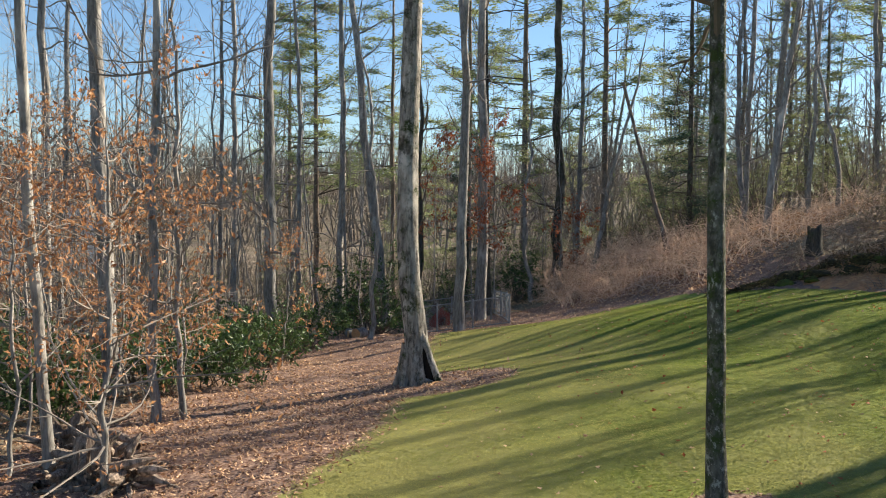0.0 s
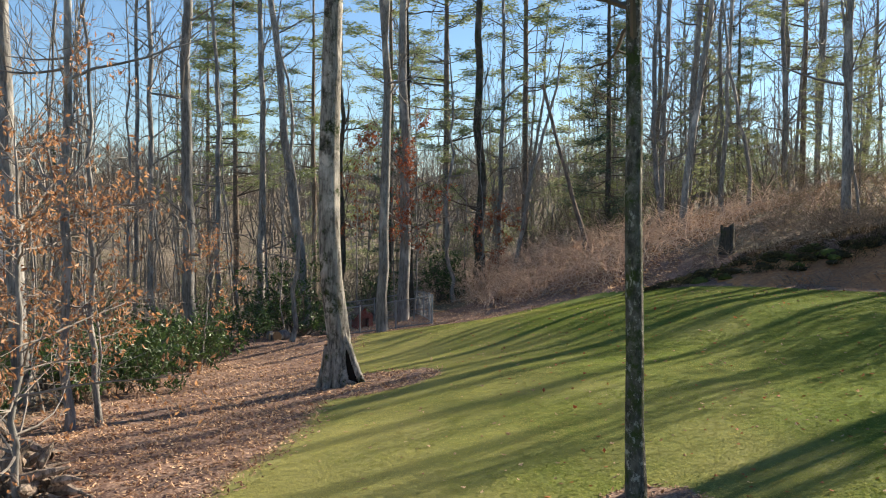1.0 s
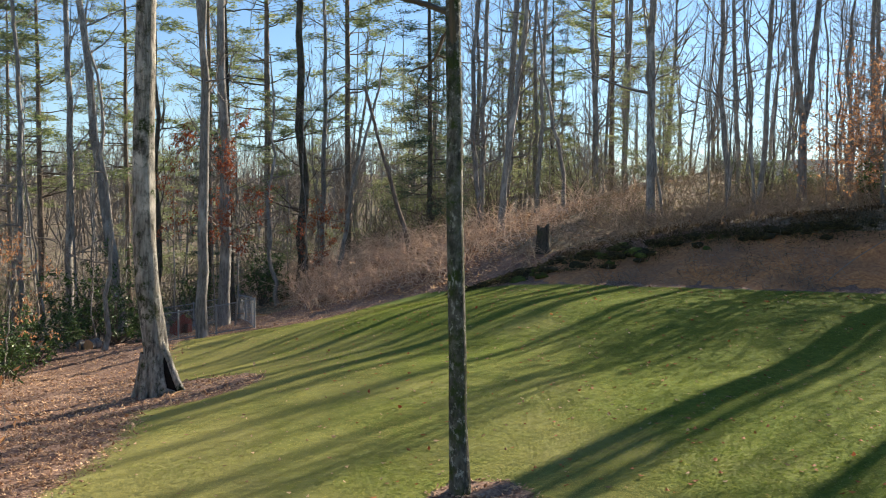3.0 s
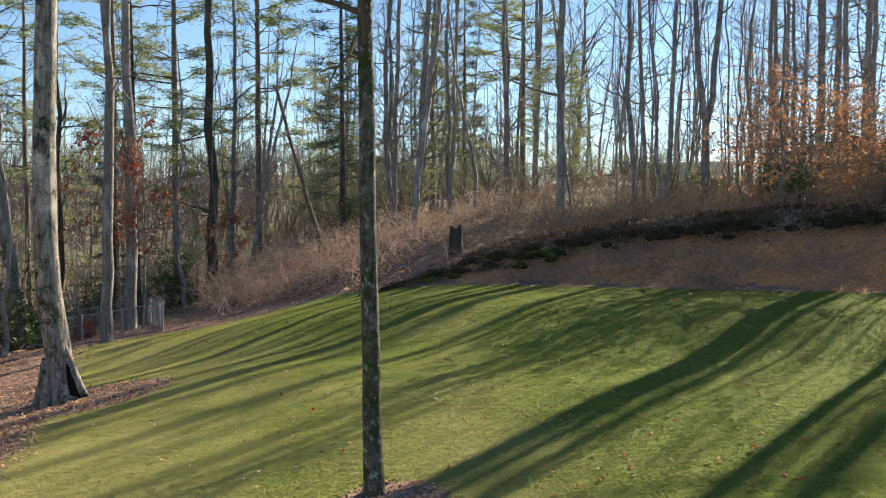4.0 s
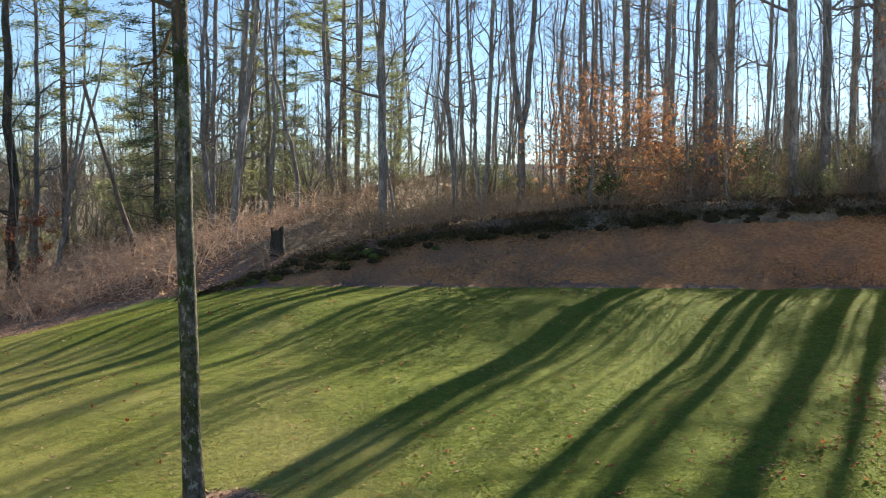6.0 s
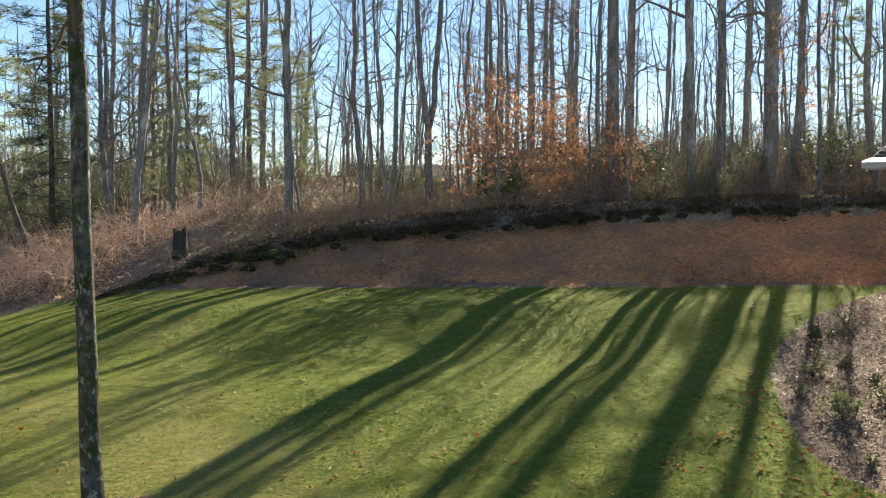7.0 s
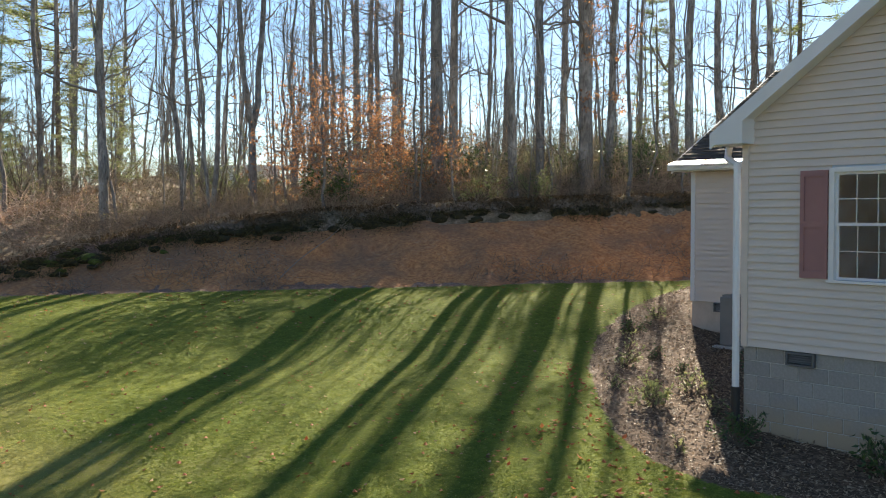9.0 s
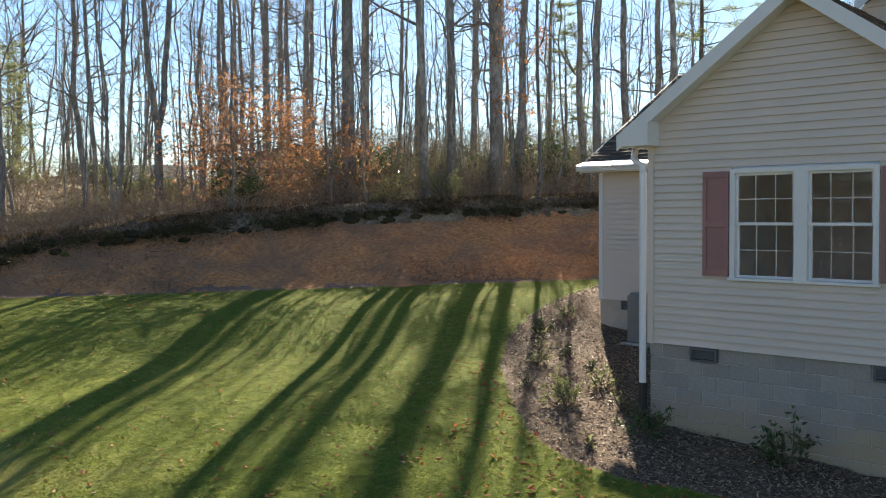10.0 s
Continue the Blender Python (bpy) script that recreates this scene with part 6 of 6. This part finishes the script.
def sod_lip():
    """Dark hanging roots, moss and dead grass along the crest of the bank."""
    rng = np.random.default_rng(18)
    n = 60000
    s = rng.uniform(-1.5, 42, n)
    clump = 0.5 + 0.5 * np.sin(s * 1.7 + 2 * np.sin(s * 0.61)) * np.sin(s * 4.3 + 1.3)
    s = s[rng.random(n) < clump]
    n = len(s)
    lump = 0.30 * np.exp(-np.maximum(s - 3, 0) / 3.0) + 0.02 + 0.06 * np.clip(np.sin(s * 0.8 + 1.5 * np.sin(s * 0.33)) + 0.4, 0, 1.4)
    v = np.clip(1.04 - np.abs(rng.normal(size=n)) * lump, 0.5, 1.1)
    bx, by = 8.4 + 0.733 * s, 25.3 - 0.68 * s
    h = bank_height(s)
    d = 0.0 + v * (0.5 + BANK_RUN * (h + 0.16)) - 0.12 + rng.normal(size=n) * 0.08
    q = np.stack([bx + 0.68 * d, by + 0.733 * d, lawn_z(bx, by) - 0.02 + v * (h + 0.16)], -1)
    way = directions(rng, n, -0.7) * rng.uniform(0.04, 0.15, (n, 1))
    way[:, 0] -= 0.06
    way[:, 1] -= 0.06
    across = np.cross(way, directions(rng, n))
    across *= 0.020 / (np.linalg.norm(across, axis=1, keepdims=True) + 1e-9)
    sh = Shell()
    sh.leaves(q, way, across)
    tagged(part("sod_fringe", sh, leafy("dead_sod", (0.035, 0.028, 0.016), (0.13, 0.11, 0.04), 0.1, 0.9)), "dark fringe of roots, moss and dead grass on the bank's crest", "sod", kind="stuff")
    n = 90000  # dead grass, roots and dark leaf mould behind the crest
    s, back = rng.uniform(1, 40, n), rng.gamma(1.6, 0.55, n) - 0.25
    d = 0.5 + BANK_RUN * (bank_height(s) + 0.16) + back
    x, y = 8.4 + 0.733 * s + 0.68 * d, 25.3 - 0.68 * s + 0.733 * d
    patch = np.sin(s * 1.3 + 1.1 * np.sin(s * 0.7)) * np.sin(back * 2.1 + s * 0.5)
    keep = rng.random(n) < 0.55 + 0.45 * patch
    x, y = x[keep], y[keep]
    n = len(x)
    q = np.stack([x, y, terrain(x, y) + 0.005], -1)
    way = directions(rng, n, 0.45) * rng.uniform(0.05, 0.17, (n, 1))
    across = np.cross(way, directions(rng, n))
    across *= 0.024 / (np.linalg.norm(across, axis=1, keepdims=True) + 1e-9)
    sh = Shell()
    sh.leaves(q, way, across)
    tagged(part("leaf_mould", sh, leafy("leaf_mould", (0.05, 0.036, 0.022), (0.25, 0.17, 0.095), 0.25, 0.9)), "dark leaf mould, roots and dead grass behind the bank's crest", "leaf mould", kind="stuff")
    n = 11000  # dead weeds and fine roots on the face
    s, v = rng.uniform(3, 42, n), np.abs(rng.normal(size=n)) * 0.33
    keep = np.sin(s * 0.9 + 2.2 * v) + np.sin(s * 0.37 + 1 - 3 * v) + rng.normal(size=n) * 0.5 > 0.2 + 1.2 * v
    s, v = s[keep], np.clip(v[keep], 0, 0.9)
    n = len(s)
    bx, by = 8.4 + 0.733 * s, 25.3 - 0.68 * s
    h = bank_height(s)
    d = v * (0.5 + BANK_RUN * (h + 0.16)) + 0.0
    q = np.stack([bx + 0.68 * d, by + 0.733 * d, lawn_z(bx, by) - 0.1 + v * (h + 0.16)], -1)
    p = limb(rng, q, directions(rng, n, 1.2) + np.array([-0.3, -0.3, 0]), rng.uniform(0.12, 0.45, n), 4, -0.5, 0.2)
    sh = Shell()
    sh.tubes(p, taper(n, 4, 0.006, 0.003), 3)
    tagged(part("bank_weeds", sh, leafy("dry_weeds", (0.09, 0.075, 0.06), (0.38, 0.30, 0.24), 0.2, 0.9)), "dry grey weeds at the foot of the clay bank", "weeds", kind="stuff")


sod_lip()


def sod_clods():
    """Overhanging clods of dark, rooty soil along the crest, some of them mossy."""
    rng = np.random.default_rng(64)
    bm = bmesh.new()
    bmesh.ops.create_icosphere(bm, subdivisions=2, radius=1.0)
    ball = np.array([v.co for v in bm.verts])
    faces = np.array([[v.index for v in f.verts] for f in bm.faces])
    bm.free()
    earth, moss = Shell(), Shell()
    for k in range(230):
        s = -1.2 + 34 * rng.random() ** 1.35
        h = float(bank_height(np.array(s)))
        v = 1.03 - abs(rng.normal()) * (0.05 + 0.30 * math.exp(-max(s - 2, 0) / 3))
        c = np.array(bank_point(s, v)) - np.array([0.68, 0.733, 0]) * rng.uniform(0.0, 0.12) * min(1, h)
        size = rng.uniform(0.08, 0.22) * np.array([rng.uniform(0.9, 2.0), rng.uniform(0.9, 2.0), rng.uniform(0.5, 0.9)])
        shape = ball * (1 + 0.22 * np.sin(ball @ rng.normal(size=3) * 3 + rng.random() * 6)[:, None]) * size
        (moss if s < 6 and rng.random() < 0.35 else earth).add(shape + c, faces)
    tagged(part("sod_clods", earth, SOD, smooth=True), "dark overhanging clods of soil along the bank's crest", "soil", kind="stuff")
    tagged(part("mossy_clods", moss, plain("moss", (0.075, 0.095, 0.022), 0.95, vary=0.5, scale=7, bump=0.7), smooth=True), "moss-grown clods at the low end of the bank", "moss", kind="stuff")


sod_clods()


# ---- planted bed ----
for i, (x, y, w, h, n, lf) in enumerate(((16.9, 9.85, 0.42, 0.62, 260, 0.09), (14.4, 8.6, 0.40, 0.75, 240, 0.09), (12.45, 6.9, 0.55, 0.50, 420, 0.10), (13.5, 6.8, 0.45, 0.42, 240, 0.08),
                                         (15.3, 8.4, 0.35, 0.30, 130, 0.07), (18.0, 10.0, 0.40, 0.45, 180, 0.08), (10.95, 5.75, 0.22, 0.25, 70, 0.07), (13.0, 7.9, 0.3, 0.22, 90, 0.07),
                                         (14.6, 7.6, 0.3, 0.25, 90, 0.07), (12.7, 6.1, 0.35, 0.3, 110, 0.07))):
    shrub(x, y, 400 + i, w * 0.8, h * 0.85, int(n * 0.6), lf * 0.85, LEAF_LIGHT if i % 4 else LEAF_GREEN, "small leafy shrub planted in the mulch bed", "bed_shrub", 0.42, 9, 0.02)
shrub(11.65, 5.25, 420, 0.45, 0.5, 380, 0.075, LEAF_GREEN, "leafy green shrub at the foundation's corner", "bed_shrub", 0.4, 12, 0.02)
shrub(11.75, 3.45, 421, 0.42, 0.6, 240, 0.10, LEAF_GREEN, "leafy green shrub beside the block foundation", "bed_shrub", 0.4, 10, 0.02)
shrub(14.9, 6.3, 422, 0.45, 0.45, 260, 0.09, LEAF_GREEN, "leafy green shrub beside the house wall", "bed_shrub", 0.4, 10, 0.02)


# ---- distant houses ----
def far_house(x, y, z, turn, w, d, h, roof, wall_mat, label, flat=False):
    e = thing("far_house", x, y, z, label, "house", turn=turn)
    sh = Shell()
    sh.box(-w / 2, w / 2, -d / 2, d / 2, -2, h)
    part("wall", sh, wall_mat, e)
    sh = Shell()
    if flat:
        sh.box(-w / 2 - 0.2, w / 2 + 0.2, -d / 2 - 0.2, d / 2 + 0.2, h, h + 0.16)
    else:
        sh.add([(-w / 2 - 0.4, -d / 2 - 0.4, h - 0.1), (w / 2 + 0.4, -d / 2 - 0.4, h - 0.1), (w / 2 + 0.4, d / 2 + 0.4, h - 0.1), (-w / 2 - 0.4, d / 2 + 0.4, h - 0.1), (-w / 2 - 0.4, 0, h + roof), (w / 2 + 0.4, 0, h + roof)],
               [(0, 1, 5, 4), (2, 3, 4, 5), (0, 4, 3, 3), (1, 2, 5, 5), (0, 3, 2, 1)])
    part("roof", sh, wall_mat if flat else FELT, e)
    for k in range(0 if flat else int(w / 2.4)):
        xc = -w / 2 + 1.3 + k * 2.4
        sh = Shell()
        sh.box(xc - 0.45, xc + 0.45, -d / 2 - 0.03, -d / 2 + 0.02, h - 1.75, h - 0.55)
        part("window", sh, VENT, e)


FAR_WALL = plain("pale_far_wall", (0.80, 0.79, 0.77), 0.7, vary=0.08, scale=0.5)
far_house(41.5, 59.0, 3.95, -36, 7.5, 6.0, 2.7, 0, FAR_WALL, "low flat-roofed pale building beyond the trees", True)
far_house(44.6, 45.0, 4.4, 42, 5.6, 8.0, 2.4, 1.0, FAR_WALL, "pale house with a dark roof beyond the bank's trees")
far_house(-31.5, 72.0, -0.4, 24, 9.0, 7.0, 4.2, 2.2, FAR_WALL, "white house far down in the valley")


# ---- leaves, chips and grass ----
def lie(rng, x, y, size, slim, lift, tilt=0.5):
    n = len(x)
    q = np.stack([x, y, terrain(x, y) + lift], -1)
    way = directions(rng, n)
    way[:, 2] *= tilt * 0.8
    way *= (size * rng.uniform(0.6, 1.4, n) / np.linalg.norm(way, axis=1))[:, None]
    side = np.cross(way, np.array([0, 0, 1.0]) + rng.normal(size=(n, 3)) * tilt * 0.7)
    side *= (slim * np.linalg.norm(way, axis=1) / (np.linalg.norm(side, axis=1) + 1e-9))[:, None]
    return q, way, side


def ground_litter():
    rng = np.random.default_rng(31)

    def spread(n, x0, x1, y0, y1, keep):
        x, y = rng.uniform(x0, x1, n), rng.uniform(y0, y1, n)
        ok = keep(x, y)
        return x[ok], y[ok]

    def mulch(x, y):
        lit, bed = cover(x, y)
        return (lit > 0.12 + 0.5 * rng.random(len(x))) & (np.hypot(x, y) > 8) & (rng.random(len(x)) < np.clip(16 / np.hypot(x, y), 0.15, 1) ** 2)

    x, y = spread(150000, -10, 9, 8, 42, mulch)
    sh = Shell()
    sh.leaves(*lie(rng, x, y, 0.07, 0.55, 0.02), 0.3)
    tagged(part("fallen_leaves", sh, FALLEN), "brown fallen leaves on the mulch", "leaves", kind="stuff")

    def slope_(x, y):
        return (np.minimum(foot_a(x, y), foot_b(x, y)) > 0) & ((along(x, y) < 0) | (foot_a(x, y) > 0.75 + BANK_RUN * (bank_height(along(x, y)) + 0.16)))

    x, y = spread(70000, 3, 30, 12, 46, slope_)
    few = (along(x, y) < -1) | (rng.random(len(x)) < 0.1)
    x, y = x[few], y[few]
    sh = Shell()
    sh.leaves(*lie(rng, x, y, 0.12, 0.55, 0.03), 0.3)
    tagged(part("fallen_leaves", sh, FALLEN), "tan fallen leaves on the woodland slope", "leaves", kind="stuff")

    def lawn(x, y):
        lit, bed = cover(x, y)
        return (lit < 0.15 + 0.6 * rng.random(len(x))) & (bed < 0.4) & (foot_a(x, y) < 0.3) & (np.hypot(x, y) > 6)

    x, y = spread(2000, -2, 22, 3, 32, lawn)
    sh = Shell()
    sh.leaves(*lie(rng, x, y, 0.07, 0.65, 0.028, 0.4), 0.25)
    tagged(part("fallen_leaves", sh, FALLEN), "scattered tan leaves on the lawn", "leaves", kind="stuff")
    x, y = spread(800, 2, 19, 5, 24, lawn)
    sh = Shell()
    sh.leaves(*lie(rng, x, y, 0.075, 0.7, 0.028, 0.4), 0.25)
    tagged(part("fallen_leaves", sh, FALLEN_RED), "scattered red-brown leaves on the lawn", "leaves", kind="stuff")
    x, y = spread(3400, 4, 14, 2.5, 12, lawn)
    near = rng.random(len(x)) < np.exp(-np.abs(bed_edge(y) - x) / 1.6)
    sh = Shell()
    sh.leaves(*lie(rng, x[near], y[near], 0.08, 0.7, 0.028, 0.4), 0.25)
    tagged(part("fallen_leaves", sh, FALLEN_RED), "red-brown leaves on the grass beside the bed", "leaves", kind="stuff")

    def bedded(x, y):
        return cover(x, y)[1] > 0.5

    x, y = spread(64000, 10, 22, 0, 12, bedded)
    sh = Shell()
    sh.leaves(*lie(rng, x, y, 0.055, 0.4, 0.015, 0.6), 0.3)
    tagged(part("bark_chips", sh, CHIPS), "shredded brown bark chips in the bed", "mulch", kind="stuff")

    # mown grass, in small tufts
    n = 1500000
    r = 7.0 + 25 * rng.random(n) ** 1.2
    az = np.radians(rng.uniform(-14, 72, n))
    x, y = r * np.sin(az), r * np.cos(az)
    ok = lawn(x, y)
    x, y = x[ok][:620000], y[ok][:620000]
    n = len(x)
    far = np.hypot(x, y)
    q = np.stack([x, y, terrain(x, y) + rng.uniform(0.004, 0.016, n)], -1)
    way = directions(rng, n) * np.array([1, 1, 0.28])
    way *= (rng.uniform(0.018, 0.042, n) * (0.75 + far / 45))[:, None]
    side = np.cross(way, np.array([0, 0, 1.0]) + rng.normal(size=(n, 3)) * 0.22)
    side *= (0.008 + 0.0006 * far)[:, None] / (np.linalg.norm(side, axis=1, keepdims=True) + 1e-9)
    v = np.stack([q - side / 2, q + side / 2, q + way], 1)
    sh = Shell()
    sh.add(v, np.arange(n * 3).reshape(-1, 3))
    tagged(part("grass", sh.mesh("grass", BLADES, lean_up=0.75), None), "short mown winter grass, green mixed with straw", "grass", kind="stuff")


ground_litter()
